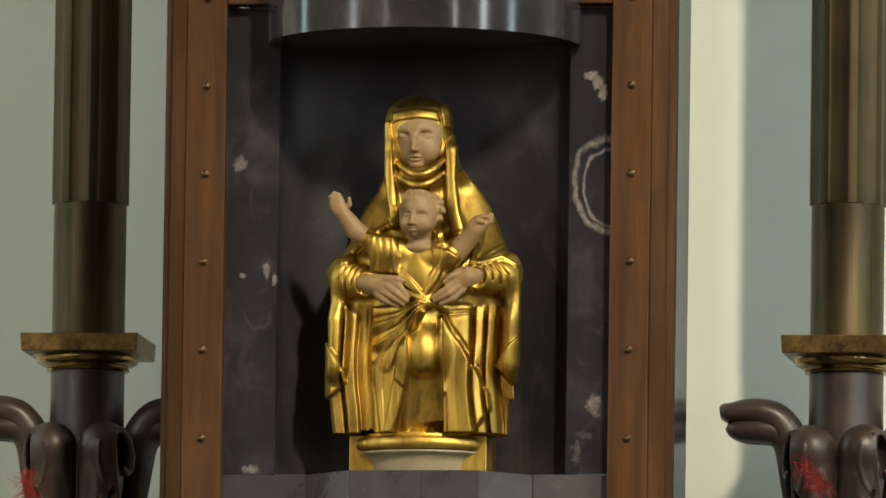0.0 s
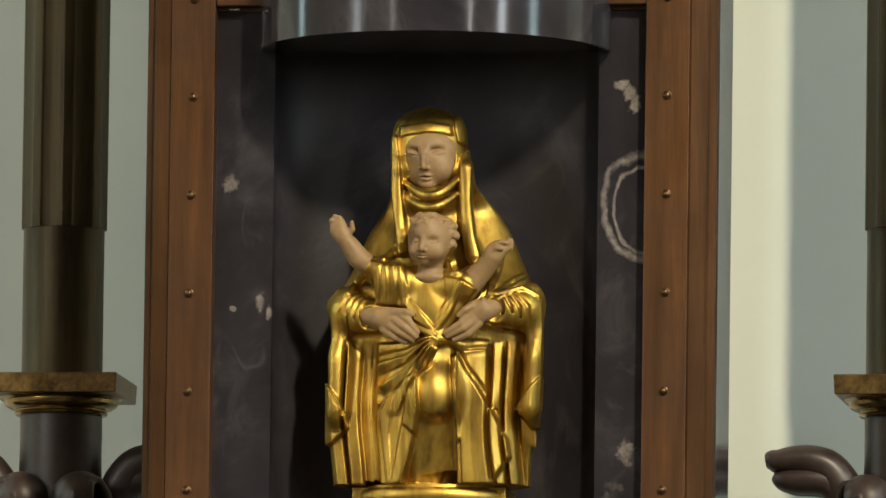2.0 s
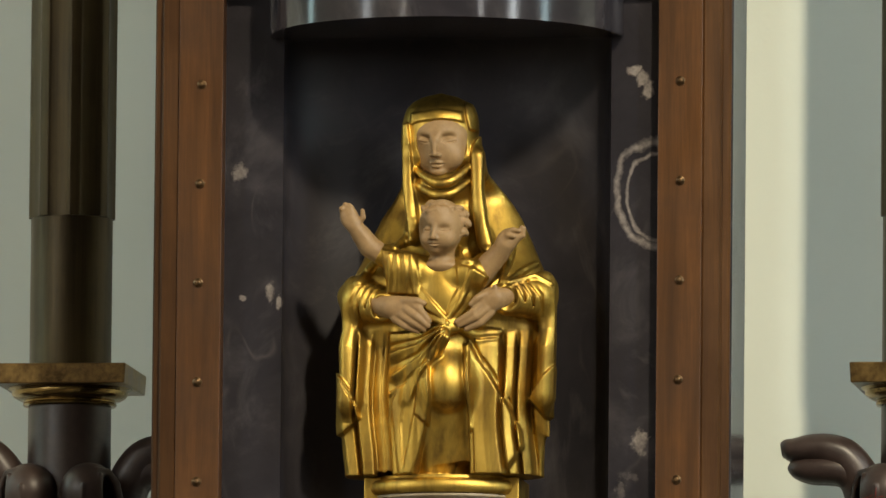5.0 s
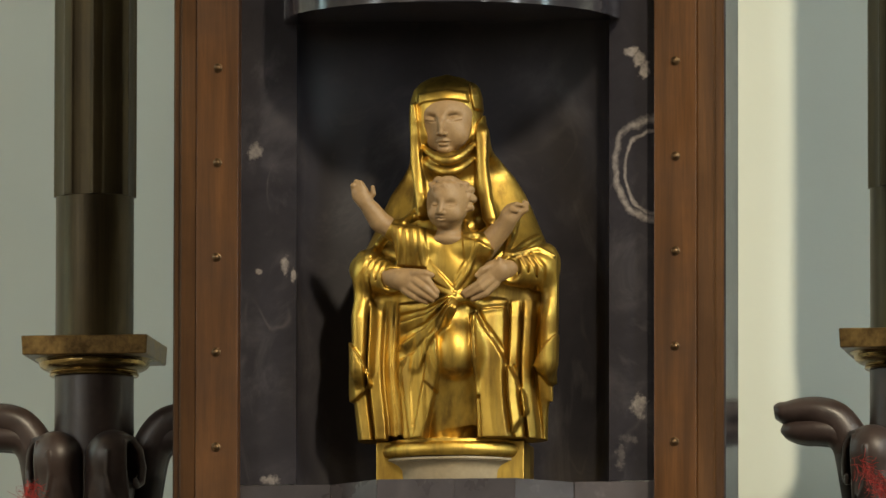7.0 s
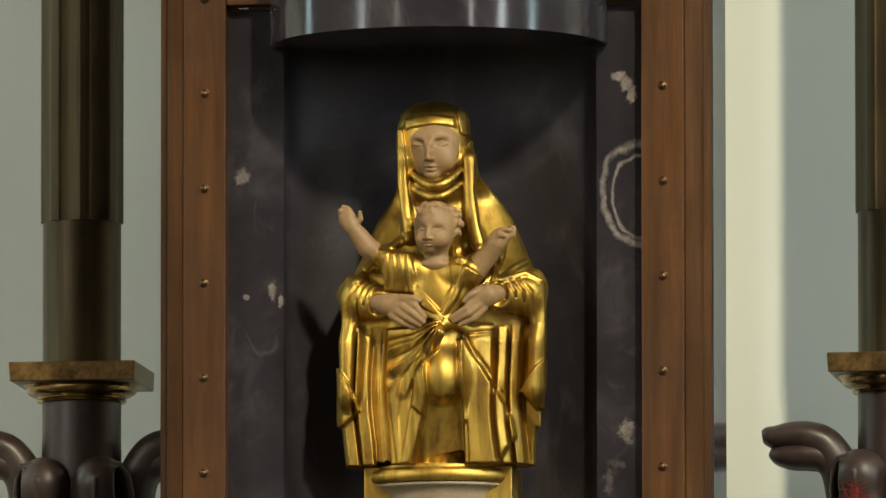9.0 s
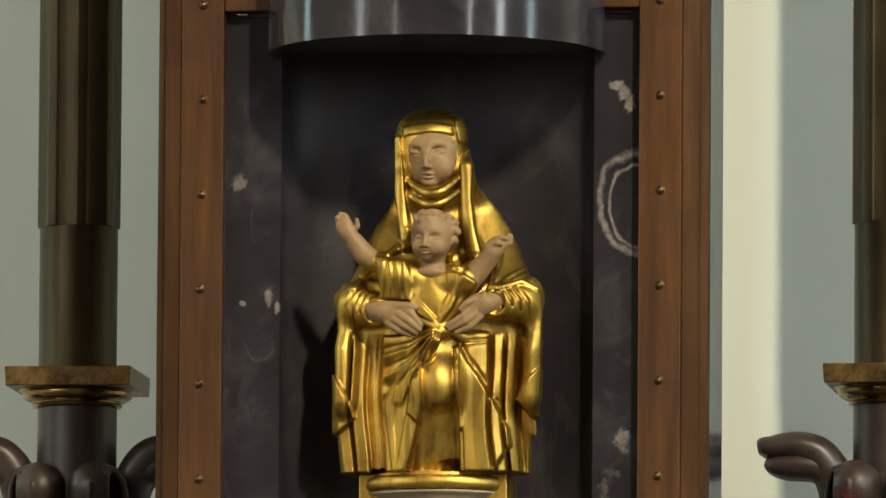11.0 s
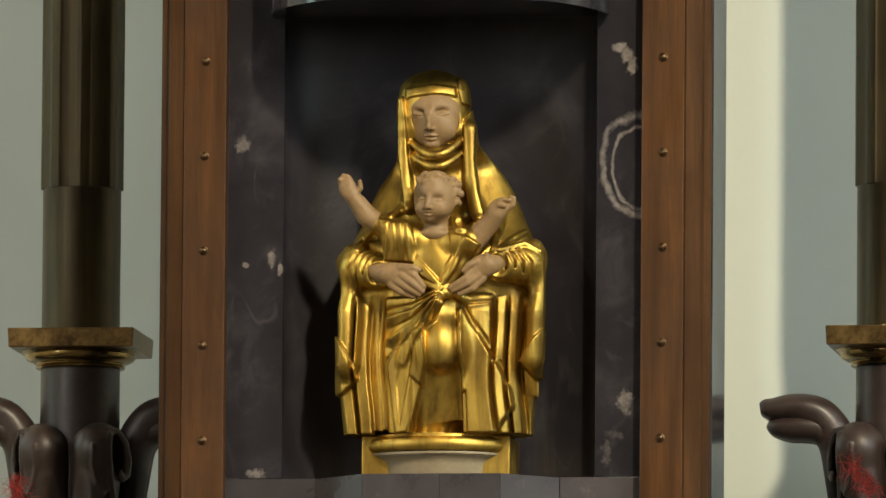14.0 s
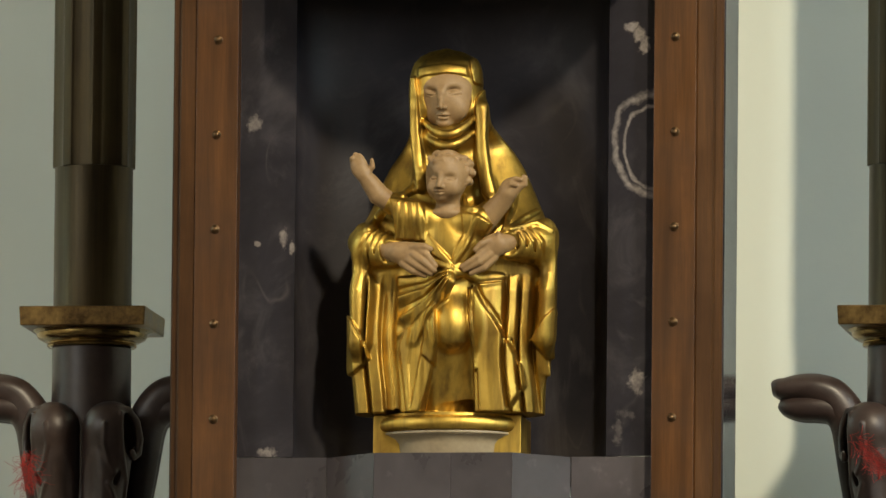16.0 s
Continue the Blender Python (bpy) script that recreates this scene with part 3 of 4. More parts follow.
# the child's gown
cloth.egg(792, 425, 84, 58, 72, 40, 12)
cloth.rod(((762, 385, 92, 28), (725, 372, 98, 26), (692, 354, 102, 19)), 10)
cloth.rod(((722, 385, 96, 26), (722, 430, 92, 18)), 10)
cloth.egg(678, 346, 110, 10, 15, 12, 3, cut=True)
cloth.rod(((822, 388, 96, 26), (852, 384, 98, 22)), 10)
cloth.flap([(692, 345), (748, 352), (756, 392), (752, 424), (698, 418), (694, 380)], 5, 112, 0.05)
for i, a in enumerate((703, 715, 728, 740)):
    cloth.fold(((a, 354), (a + 2, 384), (a - 1 + 2 * i, 416)), 4, 0, 3)
cloth.flap([(818, 372), (846, 376), (872, 392), (850, 430), (818, 472), (798, 468), (806, 440), (822, 410)], 7, 112, 0.10)
cloth.flap([(752, 400), (764, 418), (800, 458), (800, 470), (772, 452), (750, 436)], 6, 118, 0.0, 0.15)
cloth.flap([(842, 378), (852, 380), (828, 436), (806, 466), (800, 462), (822, 430)], 4, 118)

# folds drawn together at the knot
cloth.egg(803, 476, 112, 18, 12, 14, 10)
cloth.fold(((795, 480), (750, 494), (704, 500)), 8, -1, 8)
cloth.fold(((795, 484), (750, 510), (702, 528)), 9, -1, 8)
cloth.fold(((796, 488), (758, 524), (710, 562)), 9, -1, 8)
cloth.fold(((798, 492), (772, 520), (748, 552), (735, 600)), 9, -1, 8)
cloth.fold(((800, 494), (782, 522), (772, 545)), 6, 1, 4)
cloth.fold(((800, 470), (775, 462), (752, 448)), 7, 1, 4)
cloth.fold(((820, 478), (850, 488), (890, 486)), 9, 0, 6)

# wedges of cloth that fan out from the knot
cloth.flap([(800, 476), (752, 482), (698, 484), (698, 503), (752, 496)], 6, 104, 0.0, -0.25)
cloth.flap([(800, 480), (752, 506), (698, 518), (698, 541), (752, 520)], 7, 104, 0.0, -0.25)
cloth.flap([(800, 484), (756, 526), (702, 556), (712, 580), (762, 538)], 8, 104, 0.0, -0.2)
cloth.flap([(800, 490), (770, 526), (744, 556), (736, 600), (758, 560), (784, 528)], 8, 104, 0.1)

# robe and cloak below the knot: broad carved planes with sharp breaks
a, b = cloth.drawing(88.0)
fade = np.clip((b - 478) / 30, 0, 1)
sway = 6.0 * np.sin((b - 500) / 70.0) + 3.0 * np.sin(b / 33.0 + a / 45.0) + (b - 600) * -0.03
PLANES = ((600, 0), (624, 10), (640, 5), (646, -6), (650, 9), (669, 3), (674, -7), (688, -4), (692, -8), (699, -6), (704, 2), (742, 3), (752, 2), (764, 6), (800, 4), (830, 2), (843, 6),
          (866, 4), (888, 5), (896, -6), (901, 13), (914, 8), (918, -7), (923, 11), (936, 7), (941, -6), (947, 2), (970, 13), (990, 0))
cloth.relief(fade * np.interp(a + sway * 0.6, [p[0] for p in PLANES], [p[1] for p in PLANES]))
cloth.flap([(600, 540), (624, 566), (642, 594), (652, 630), (622, 655), (600, 660)], 9, 70, 0.12)
cloth.flap([(754, 552), (772, 536), (774, 600), (768, 643), (744, 622)], 12, 100, 0.16)
cloth.flap([(744, 622), (768, 643), (760, 672), (738, 724), (722, 724)], 4, 96, -0.10)
cloth.flap([(828, 505), (836, 505), (842, 600), (842, 648), (836, 652), (832, 560)], 11, 104)
cloth.flap([(836, 500), (852, 530), (870, 556), (900, 606), (922, 648), (926, 678), (908, 704), (896, 724), (846, 730), (842, 600)], 13, 96, 0.10, 0.0)
cloth.flap([(846, 498), (888, 492), (886, 578), (868, 552)], 5, 96, -0.12)
cloth.flap([(1000, 530), (980, 548), (938, 597), (966, 630), (1000, 632)], 9, 66, -0.16)
cloth.flap([(774, 606), (836, 606), (836, 724), (744, 724), (762, 655)], -16.5, 92, 0.0, -0.26)
cloth.flap([(700, 586), (716, 576), (730, 572), (720, 640), (724, 726), (716, 726)], 4, 96, -0.1)

for edge in (((842, 502), (862, 532), (880, 558), (908, 604), (920, 630)), ((618, 566), (640, 598), (648, 612)), ((986, 548), (942, 598)), ((716, 578), (704, 600), (703, 650))):
    cloth.fold(edge, 4.0, 1, 2, cut=True, taper=0.1)

# shoulders: cape folds towards the wrists
cloth.fold(((742, 330), (700, 345), (672, 375), (650, 402)), 9, 1, 7)
cloth.fold(((750, 300), (728, 328), (712, 342)), 7, 1, 5)
cloth.fold(((895, 400), (908, 360), (915, 330)), 7, 2, 4)
cloth.fold(((900, 400), (935, 380), (955, 370)), 6, 2, 4)
cloth.fold(((905, 402), (950, 392), (978, 405)), 6, 2, 4)
cloth.fold(((822, 345), (825, 366), (846, 368), (868, 350)), 7, 3, 4)

# veil and wimple
cloth.egg(791, 166, 94, 52, 44, 52, 3, cut=True)
cloth.egg(790, 152, 96, 51, 24, 50, 3, cut=True)
cloth.egg(786, 188, 94, 40, 38, 50, 6, cut=True)
cloth.flap([(738, 112), (790, 106), (826, 110), (829, 128), (812, 125), (790, 124), (750, 128), (738, 132)], 4, 70)
cloth.flap([(829, 90), (842, 92), (850, 116), (852, 142), (838, 140), (833, 118)], 6, 66, -0.1)
cloth.flap([(722, 128), (733, 128), (738, 163), (742, 230), (752, 300), (757, 332), (738, 334), (731, 290), (722, 230)], 8, 72, -0.15)
cloth.flap([(850, 146), (860, 146), (863, 166), (860, 240), (868, 300), (882, 344), (868, 352), (850, 336), (842, 280), (838, 230), (840, 165)], 8, 82, 0.12)
cloth.egg(792, 240, 52, 46, 28, 30, 12)
for top, sag, out, r in ((210, 26, 90, 9), (234, 22, 88, 8)):
    cloth.rod([(750 + 88 * t, top + sag * math.sin(math.pi * t) - 6 * t, 60 + (out - 60) * math.sin(math.pi * t) ** 0.8, r * (0.6 + 0.4 * math.sin(math.pi * t))) for t in [i / 10 for i in range(11)]], 4)

# the woman's face
head.egg(790, 156, 40, 53, 49, 46, 4)
head.egg(788, 184, 51, 37, 37, 33, 16)
head.egg(786, 213, 69, 12, 7, 10, 9)
head.egg(812, 186, 66, 16, 18, 14, 14)
head.egg(742, 186, 94, 24, 42, 28, 16, cut=True)
head.egg(762, 153.5, 87.5, 13, 6, 15, 8, cut=True)
head.egg(804, 152.5, 88.5, 15, 6, 15, 8, cut=True)
head.egg(763, 159.5, 69.5, 10, 6, 8, 3)
head.egg(805, 158.5, 70.5, 12, 6.5, 8, 3)
for a0, a1, b0 in ((754, 773, 161), (794, 816, 160)):
    head.rod([(a0 + (a1 - a0) * t, b0 + 2 * math.sin(math.pi * t), head.front(a0 + (a1 - a0) * t, b0 + 2 * math.sin(math.pi * t)) - 0.3, 1.2) for t in [i / 8 for i in range(9)]], 1.2, cut=True)
head.rod(((762, 145, 74, 2.4), (774, 149, 80, 3.0), (779, 162, 87, 3.4), (780, 176, 92.5, 4.0), (780, 183, 95, 4.6)), 7)
head.rod(((806, 142, 75, 2.4), (789, 147, 80, 3.0), (782, 158, 86, 3.8)), 7)
head.egg(774, 185, 88, 3.8, 3, 4, 4)
head.egg(787, 185, 88, 3.8, 3, 4, 4)
head.egg(781, 192, 92, 4, 3, 4, 4, cut=True)
head.rod(((774, 198, 79.5, 1.8), (783, 196, 84, 2.3), (793, 197.5, 79.5, 1.8)), 4)
head.rod(((777, 203.5, 79.5, 1.9), (784, 204.5, 82, 2.8), (791, 203.5, 79.5, 1.9)), 4)
head.rod([(772 + 24 * t, 200.2 - 0.8 * t, head.front(772 + 24 * t, 200.2 - 0.8 * t) + 0.1, 0.9) for t in [i / 8 for i in range(9)]], 1.2, cut=True)
head.egg(784, 209, 86, 8, 2.2, 4, 5, cut=True)

# the child: head with soft curls, arms and fingers
child.egg(792, 303, 112, 38, 43, 41, 4)
child.egg(786, 326, 119, 31, 26, 30, 14)
child.egg(781, 345, 131, 9, 6, 8, 8)
child.egg(767, 308, 154, 9, 5, 9, 7, cut=True)
child.egg(797, 309, 154, 11, 5, 9, 7, cut=True)
child.egg(748, 322, 148, 17, 32, 26, 14, cut=True)
child.egg(768, 311.5, 138, 7, 3.8, 6, 4)
child.egg(797, 312.5, 139, 9, 4.2, 6, 4)
child.egg(765, 327, 136, 9, 9, 8, 12)
child.egg(800, 329, 138, 12, 10, 8, 12)
child.rod(((780, 304, 149, 2.4), (778, 316, 153, 3.2), (777, 324, 155, 4.4)), 6)
child.egg(772, 326, 150, 3, 2.4, 3, 4)
child.egg(783, 326, 150, 3, 2.4, 3, 4)
child.rod(((771, 333.6, 145.5, 1.5), (777, 332.6, 148, 1.9), (785, 333.8, 145.5, 1.5)), 3)
child.rod(((773, 338, 144.5, 1.6), (778, 338.6, 146.5, 2.2), (784, 338, 144.5, 1.6)), 3)
for a0, a1, b0, bow, r in ((761, 774, 311.5, 1.6, 0.9), (788, 806, 312.5, 1.8, 1.0), (770, 787, 335.6, 0.4, 0.8)):
    child.rod([(a0 + (a1 - a0) * t, b0 + bow * math.sin(math.pi * t), child.front(a0 + (a1 - a0) * t, b0 + bow * math.sin(math.pi * t)) + 0.2, r) for t in [i / 8 for i in range(9)]], 1.2, cut=True)
curls = random.Random(11)
for ring, (b0, reach) in enumerate(((268, 26), (276, 34), (287, 38), (300, 40), (314, 39))):
    for q in range(5 + ring):
        a = 792 - reach + 2 * reach * (q + 0.5) / (5 + ring)
        if ring >= 2 and 762 - 2 * ring < a < 812 + 2 * ring:
            continue
        c = b0 + curls.uniform(-3, 3)
        f = child.front(a, c)
        if f > 60:
            r, tilt = curls.uniform(6, 8.5), curls.uniform(-50, 50)
            child.egg(a, c, f - 2, r * 1.25, r * 0.75, r * 0.7, 5, lean=tilt)
            child.egg(a + 2, c + 1, f + r * 0.72, r * 0.8, r * 0.16, 2.2, 2, lean=tilt, cut=True)
for a, b, w, r in ((829, 284, 104, 10), (833, 300, 102, 10), (829, 316, 104, 9)):
    child.egg(a, b, w, r * 1.1, r * 0.8, r * 0.9, 5, lean=-25)
    child.egg(a - 2, b + r * 0.7, w + r * 0.7, r * 0.8, 1.6, 4, 2, lean=-25, cut=True)
child.rod(((794, 345, 104, 20), (792, 372, 96, 22)), 8)
child.egg(792, 374, 100, 34, 13, 24, 8)
arms.rod(((694, 356, 100, 17), (670, 340, 108, 19), (654, 318, 114, 16), (645, 306, 118, 13)), 8)
arms.egg(636, 292, 120, 16, 21, 10, 7, lean=28)
arms.rod(((629, 286, 120, 6.5), (623, 278, 121, 5.5), (622, 275, 124, 5)), 3)
arms.rod(((634, 282, 120, 6.5), (629, 271, 121, 5.5), (628, 268, 122, 4.6)), 3)
arms.rod(((641, 284, 120, 6.5), (638, 274, 121, 5.5), (635, 270, 122, 4.6)), 3)
arms.rod(((648, 300, 120, 6), (658, 290, 122, 5), (657, 278, 124, 3.6)), 3)
arms.rod(((852, 398, 90, 19), (870, 374, 95, 20), (888, 354, 102, 18), (900, 338, 110, 16)), 8)
arms.egg(906, 327, 115, 22, 17, 10, 7, lean=30)
arms.rod(((918, 328, 116, 6), (930, 322, 118, 5), (932, 310, 120, 3.6)), 3)
arms.rod(((914, 320, 117, 5), (926, 314, 119, 4.4), (928, 308, 121, 3.4)), 3)
arms.rod(((904, 318, 120, 5), (914, 312, 123, 4.4), (922, 314, 124, 3.4)), 3)
arms.rod(((898, 330, 120, 5), (905, 322, 126, 4.4), (914, 324, 127, 3.6)), 3)

# the woman's palms and fingers
arms.rod(((676, 436, 88, 18), (704, 443, 108, 19)), 8)
arms.egg(724, 446, 116, 30, 22, 13, 8, lean=-18)
arms.rod(((738, 436, 122, 8), (754, 446, 128, 7), (770, 466, 126, 5.4)), 3)
arms.rod(((732, 446, 124, 8), (748, 458, 130, 7), (768, 474, 126, 5.2)), 3)
arms.rod(((724, 456, 122, 8), (742, 468, 127, 6.6), (762, 480, 123, 5)), 3)
arms.rod(((712, 462, 118, 7), (730, 475, 122, 6), (752, 484, 118, 4.6)), 3)
arms.rod(((730, 432, 122, 8), (750, 432, 128, 6.4), (762, 436, 128, 4.6)), 4)
arms.rod(((908, 424, 92, 19), (886, 428, 112, 19)), 8)
arms.egg(872, 432, 118, 25, 21, 12, 8, lean=24)
arms.rod(((862, 436, 122, 8), (845, 452, 128, 6.6), (818, 468, 124, 5)), 3)
arms.rod(((868, 446, 122, 8), (850, 460, 127, 6.4), (822, 474, 122, 4.6)), 3)
arms.rod(((876, 452, 118, 7), (858, 470, 122, 6), (834, 480, 118, 4.6)), 3)
arms.rod(((866, 422, 124, 7), (852, 428, 130, 6), (842, 438, 130, 4.6)), 4)
arms.rod(((884, 420, 122, 5), (882, 408, 126, 4)), 3)

cloth.d[:] = np.maximum(cloth.d, 2.0 - gv)
for f in (cloth.d, arms.d, head.d, child.d):
    f[0], f[-1], f[:, 0], f[:, -1], f[:, :, 0], f[:, :, -1] = 9, 9, 9, 9, 9, 9
places, quads, slots, base = [], [], [], 0
for solid, slot in ((cloth, 0), (arms, 1), (head, 1), (child, 1)):
    p, q = solid.mesh()
    places.append(p)
    quads.append(q + base)
    slots.append(np.full(len(q), slot, np.int32))
    base += len(p)
pts, quads, slots = np.concatenate(places), np.concatenate(quads), np.concatenate(slots)
pts = np.stack((pts[:, 0], -pts[:, 2], pts[:, 1]), 1) * UNIT
me = bpy.data.meshes.new("statue")
me.vertices.add(len(pts))
me.vertices.foreach_set("co", pts.astype(np.float32).ravel())
me.loops.add(quads.size)
me.loops.foreach_set("vertex_index", quads.astype(np.int32).ravel())
me.polygons.add(len(quads))
me.polygons.foreach_set("loop_start", np.arange(0, quads.size, 4, dtype=np.int32))
me.polygons.foreach_set("material_index", slots)
me.polygons.foreach_set("use_smooth", np.ones(len(quads), bool))
me.update(calc_edges=True)
me.validate()
statue = new("statue", me)
me.materials.append(GOLD)
me.materials.append(FLESH)
statue.location = (0, 0.07, LEDGE_Z + 0.0775)
ease = statue.modifiers.new("ease", "SMOOTH")
ease.factor, ease.iterations = 0.5, 1
tagged(statue, "gilded statue of a veiled woman holding a child with raised arms", "statue")


# ---------------------------------------------------------------- candlesticks
def leaf_mesh(spine, notch):
    """One thick acanthus leaf in the plane of x and z, through (radius, z, half width, half thickness)."""
    fine = []
    for i in range(len(spine) - 1):
        p0, p1, p2, p3 = (np.array(spine[min(max(i + k, 0), len(spine) - 1)]) for k in (-1, 0, 1, 2))
        for t in (0.0, 0.25, 0.5, 0.75):
            fine.append(tuple(0.5 * (2 * p1 + (p2 - p0) * t + (2 * p0 - 5 * p1 + 4 * p2 - p3) * t ** 2 + (3 * p1 - p0 - 3 * p2 + p3) * t ** 3)))
    spine = fine + [spine[-1]]
    bm = bmesh.new()
    rings = []
    n, last = 32, len(spine) - 1
    for i, (r, z, half, thick) in enumerate(spine):
        a, b = spine[max(i - 1, 0)], spine[min(i + 1, last)]
        d = Vector((b[0] - a[0], 0, b[1] - a[1])).normalized()
        nrm = Vector((-d.z, 0, d.x))
        out = max(0.0, (i - last * 0.45) / (last * 0.55))
        ring = []
        for k in range(n):
            t = 2 * math.pi * k / n
            c, s = math.cos(t), math.sin(t)
            groove = 1.0 - 0.22 * math.exp(-(c / 0.14) ** 2)
            lobe = 1.0 - notch * out * math.exp(-(s / 0.22) ** 2)
            rib = 1.0 + 0.04 * math.cos(6 * t)
            off = nrm * (math.copysign(abs(s) ** 0.85, s) * thick * groove * rib) + Vector((0, 1, 0)) * (math.copysign(abs(c) ** 0.8, c) * half * lobe)
            ring.append(bm.verts.new(Vector((r, 0, z)) + off))
        rings.append(ring)
    for a, b in zip(rings, rings[1:]):
        for k in range(n):
            bm.faces.new((a[k], a[(k + 1) % n], b[(k + 1) % n], b[k]))
    bm.faces.new(rings[0][::-1])
    tip = bm.verts.new(sum((v.co for v in rings[-1]), Vector()) / n - 0.010 * notch * (rings[-1][0].co - rings[-2][0].co).normalized())
    for k in range(n):
        bm.faces.new((rings[-1][k], rings[-1][(k + 1) % n], tip))
    return bm


STEM = [(0.080, -0.50, 0.030, 0.022), (0.094, -0.40, 0.038, 0.028), (0.104, -0.32, 0.044, 0.033), (0.110, -0.26, 0.047, 0.037), (0.114, -0.225, 0.048, 0.040)]
UPPER = STEM + [(0.125, -0.196, 0.050, 0.041), (0.148, -0.164, 0.050, 0.038), (0.180, -0.149, 0.050, 0.033), (0.215, -0.145, 0.047, 0.028), (0.245, -0.1475, 0.044, 0.023), (0.262, -0.1465, 0.040, 0.020), (0.272, -0.1475, 0.030, 0.014)]
LOWER = STEM + [(0.130, -0.205, 0.046, 0.034), (0.152, -0.190, 0.048, 0.030), (0.182, -0.186, 0.048, 0.029), (0.210, -0.187, 0.045, 0.027), (0.236, -0.184, 0.038, 0.022), (0.250, -0.179, 0.028, 0.016), (0.257, -0.176, 0.016, 0.009)]


def hood_mesh(flip):
    """A leaf curled over like a hood, hollow on one side, with a hooked lip and raised ribs; carved like the statue."""
    bud = Solid((-70, -260, 0), (84, 104, 170), 2.0)

    def q(x, z, w, r):
        return (791.7 + x + 0.0097 * z - 0.14 * w, 735.5 - z - 0.11 * w, w, r)

    bud.rod((q(-8, -260, 60, 28), q(-6, -150, 68, 36), q(-3, -60, 78, 44), q(0, 10, 84, 48), q(0, 28, 86, 48)), 6)
    bud.egg(*q(0, 26, 96, 0)[:3], 50, 48, 42, 10)
    bud.egg(*q(-46, -110, 108, 0)[:3], 14, 80, 26, 12, cut=True)
    bud.egg(*q(26, 14, 136, 0)[:3], 18, 42, 50, 4, lean=10, cut=True)
    bud.egg(*q(4, -66, 128, 0)[:3], 8, 15, 22, 4, lean=-20, cut=True)
    bud.rod((q(2, 62, 122, 5), q(24, 60, 120, 6), q(42, 40, 116, 6.5), q(50, 8, 112, 7), q(46, -18, 114, 7), q(36, -26, 118, 6), q(30, -16, 124, 5)), 4)
    for way in (((4, 54), (4, 10), (12, -28), (24, -70), (24, -120), (16, -200)), ((-28, 34), (-26, -4), (-16, -36), (-2, -56)), ((-14, -74), (0, -100), (14, -140), (16, -190))):
        bud.rod([q(x, z, bud.front(*q(x, z, 120, 0)[:2]) - 0.5, 3.6) for x, z in way], 4)
    bud.d[0], bud.d[-1], bud.d[:, 0], bud.d[:, -1], bud.d[:, :, 0], bud.d[:, :, -1] = 9, 9, 9, 9, 9, 9
    pts, quads = bud.mesh()
    pts = np.stack((pts[:, 0] * flip, -pts[:, 2], pts[:, 1]), 1) * UNIT
    me = bpy.data.meshes.new("hood")
    me.from_pydata(pts.tolist(), [], (quads if flip > 0 else quads[:, ::-1]).tolist())
    me.polygons.foreach_set("use_smooth", np.ones(len(quads), bool))
    me.materials.append(PATINA)
    return me


HOODS = {1: hood_mesh(1), -1: hood_mesh(-1)}


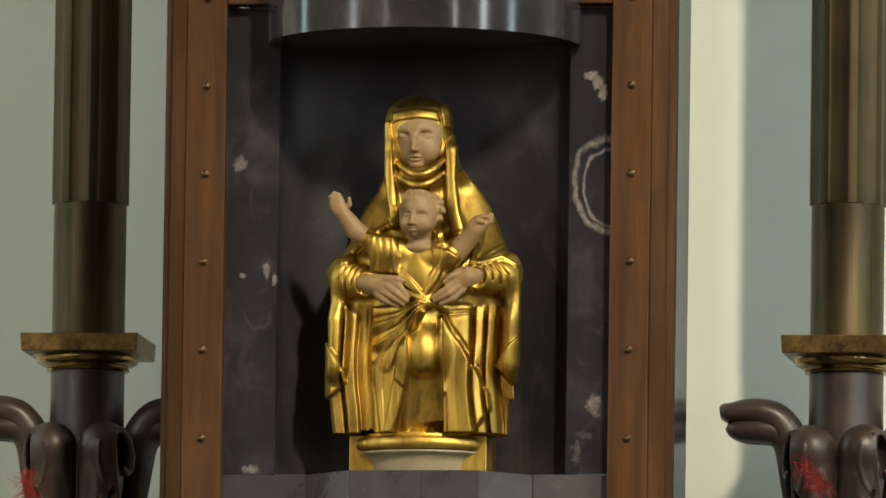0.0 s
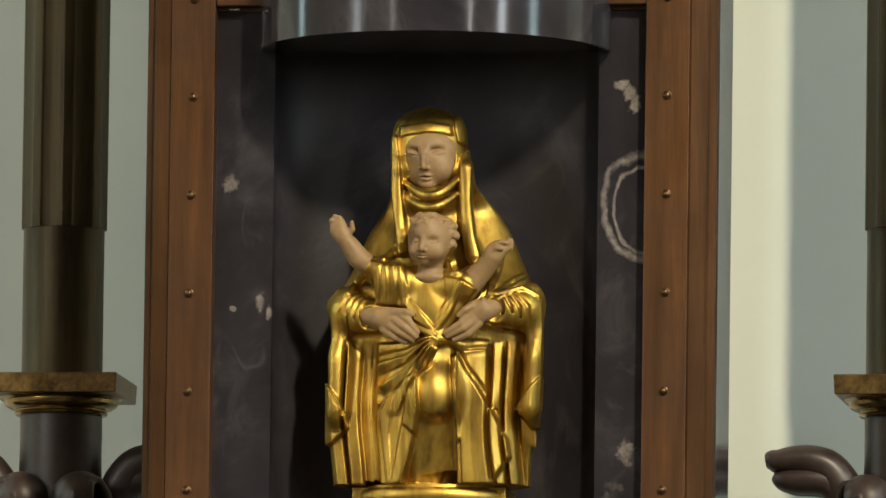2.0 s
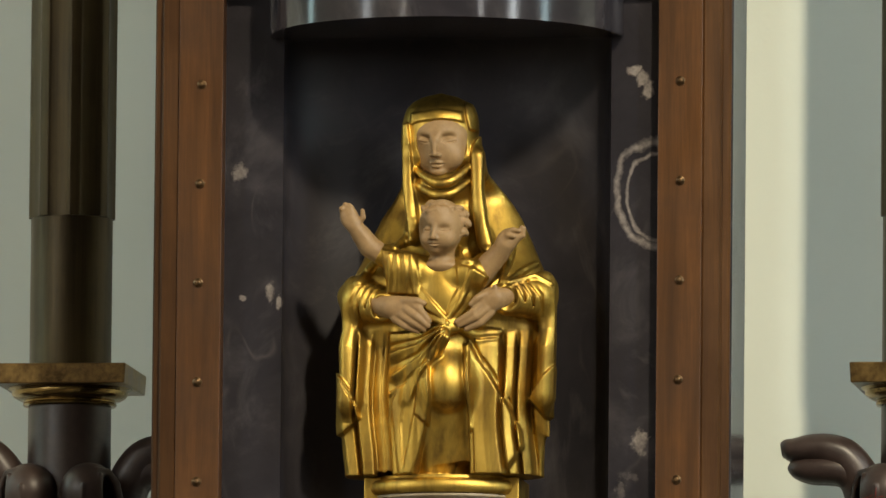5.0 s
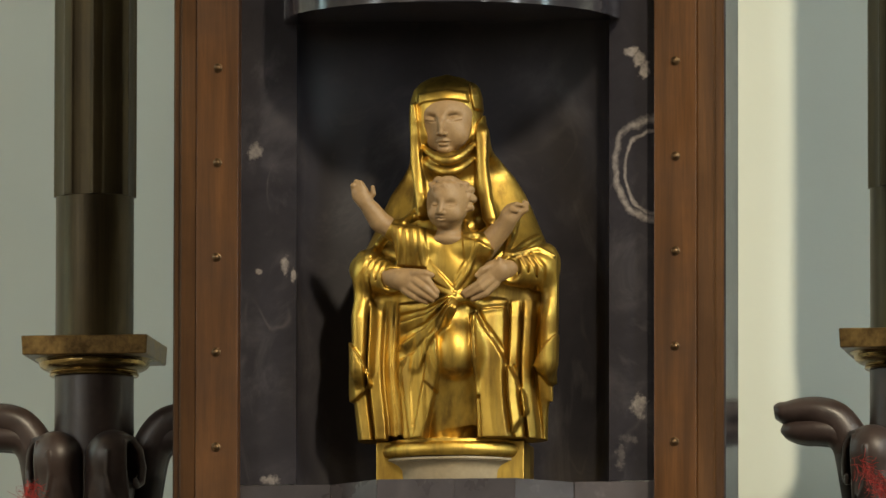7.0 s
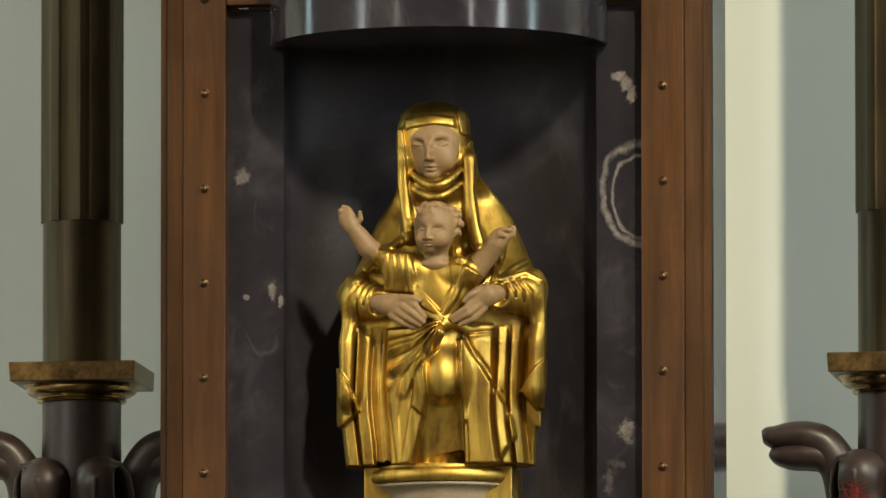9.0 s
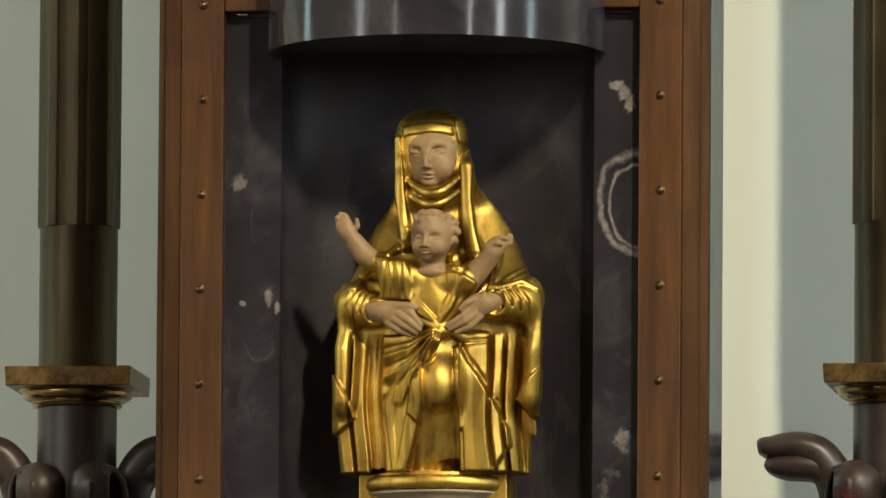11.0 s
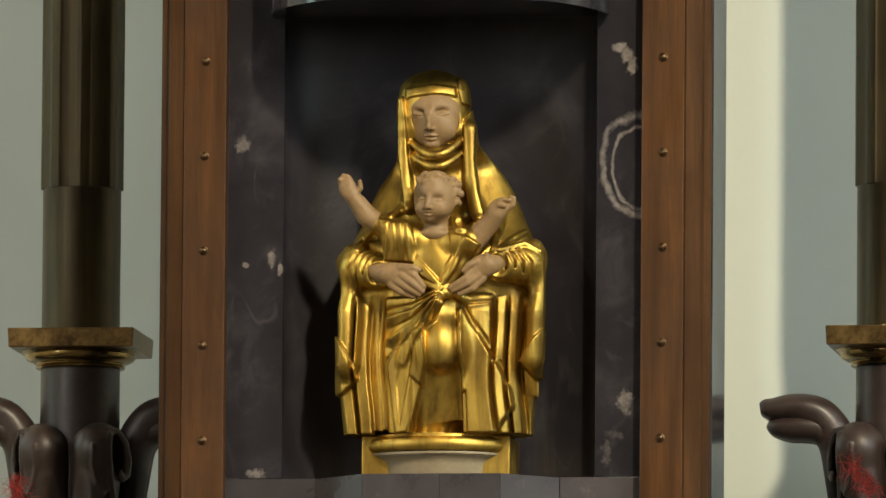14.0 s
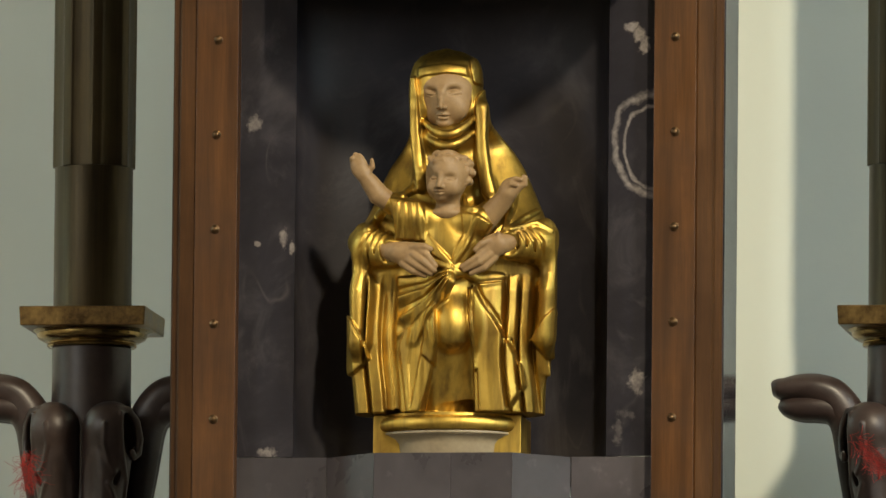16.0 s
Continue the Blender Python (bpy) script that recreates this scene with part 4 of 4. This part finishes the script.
def candlestick(x, y, z, turn):
    """Tall bronze candlestick: leafy dark shaft, square brass plate, olive column with a fluted top; origin at the plate's upper face."""
    ob = thing("candlestick", (x, y, z), "tall dark bronze candlestick with curling leaves and square brass plate", "candlestick", "candlesticks beside the retable")
    part("shaft", lathe([(0.16, -1.415), (0.16, -1.39), (0.11, -1.36), (0.10, -1.0), (0.088, -0.5), (0.083, -0.3), (0.0805, -0.15), (0.0805, -0.0755), (0.079, -0.0740)], 64), PATINA, ob, "dark brown bronze shaft", smooth=True)
    part("collar", lathe([(0.0805, -0.0742), (0.0890, -0.0730), (0.0915, -0.0695), (0.0895, -0.0660), (0.0900, -0.0640), (0.0985, -0.0615), (0.1085, -0.0560), (0.1125, -0.0500), (0.1120, -0.0450), (0.1160, -0.0425), (0.1210, -0.0392)], 64), POLISHED, ob, "worn brass moulded collar", smooth=True)
    bm = box(-0.1292, 0.1292, -0.1292, 0.1292, -0.0390, 0.0, 0.0025, 2)
    for v in bm.verts:
        if v.co.z < -0.02:
            v.co.x *= 0.985
            v.co.y *= 0.985
    part("plate", bm, BRASS, ob, "square worn brass plate")
    part("column", lathe([(0.0815, 0.0003), (0.0815, 0.006), (0.0794, 0.010), (0.0794, 0.2930)], 64), OLIVE, ob, "olive bronze column", smooth=True)
    part("fluted_column", lathe([(0.0800, 0.2931), (0.0838, 0.2936), (0.0840, 0.300), (0.0838, 1.60)], 192, 8, 0.0065), OLIVE, ob, "fluted dark bronze sleeve").matrix_basis = pose(0, 0, 0, 0, 0, 12)
    for k in (0, 3):
        bm = leaf_mesh(UPPER, 0.0)
        low = leaf_mesh(LOWER, 0.0)
        me = bpy.data.meshes.new("lobe")
        low.to_mesh(me)
        low.free()
        bm.from_mesh(me)
        bpy.data.meshes.remove(me)
        leaf = part("leaf", bm, PATINA, ob, "spreading two-lobed bronze leaf", smooth=True)
        leaf.matrix_basis = pose(0, 0, -0.011, 0, 0, 180 + turn + 60 * k)
    for side, angle in ((-1, -45), (1, 28), (-1, 138), (1, 208)):
        hood = new("hooded_leaf", HOODS[side])
        hood.parent = ob
        hood.matrix_basis = pose(0, 0, -0.276, 0, 0, turn + angle)
        tagged(hood, "bronze leaf curled over like a hood")
    return ob


candlestick(-0.832, 0.80, 4.921, 4)
candlestick(0.832, 0.80, 4.915, 2)


def thread_tuft(x, y, z, run, seed):
    """Loose red strands caught on a leaf."""
    rnd = random.Random(seed)
    bm = bmesh.new()
    for _ in range(150):
        s = rnd.random() ** 0.8
        p = Vector((run * 0.05 * s + rnd.gauss(0, 0.007 + 0.006 * s), rnd.gauss(0, 0.003), -0.075 * s))
        d = Vector((rnd.gauss(run, 0.6), rnd.gauss(-0.05, 0.1), rnd.gauss(-0.7, 0.5))).normalized()
        pts = []
        for i in range(6):
            pts.append(p.copy())
            d = (d + Vector((rnd.gauss(0, 0.25), rnd.gauss(0, 0.03), rnd.gauss(0, 0.25)))).normalized()
            p = p + d * rnd.uniform(0.003, 0.008)
        tube_into(bm, pts, 0.0004, 3)
    ob = part("thread_tuft", bm, RED)
    ob.location = (x, y, z)
    return tagged(ob, "tangled tuft of red thread caught on a bronze leaf", "thread", "red thread tufts")


thread_tuft(-0.938, 0.655, 4.628, 0.15, 3)
thread_tuft(0.748, 0.632, 4.650, 0.9, 5)
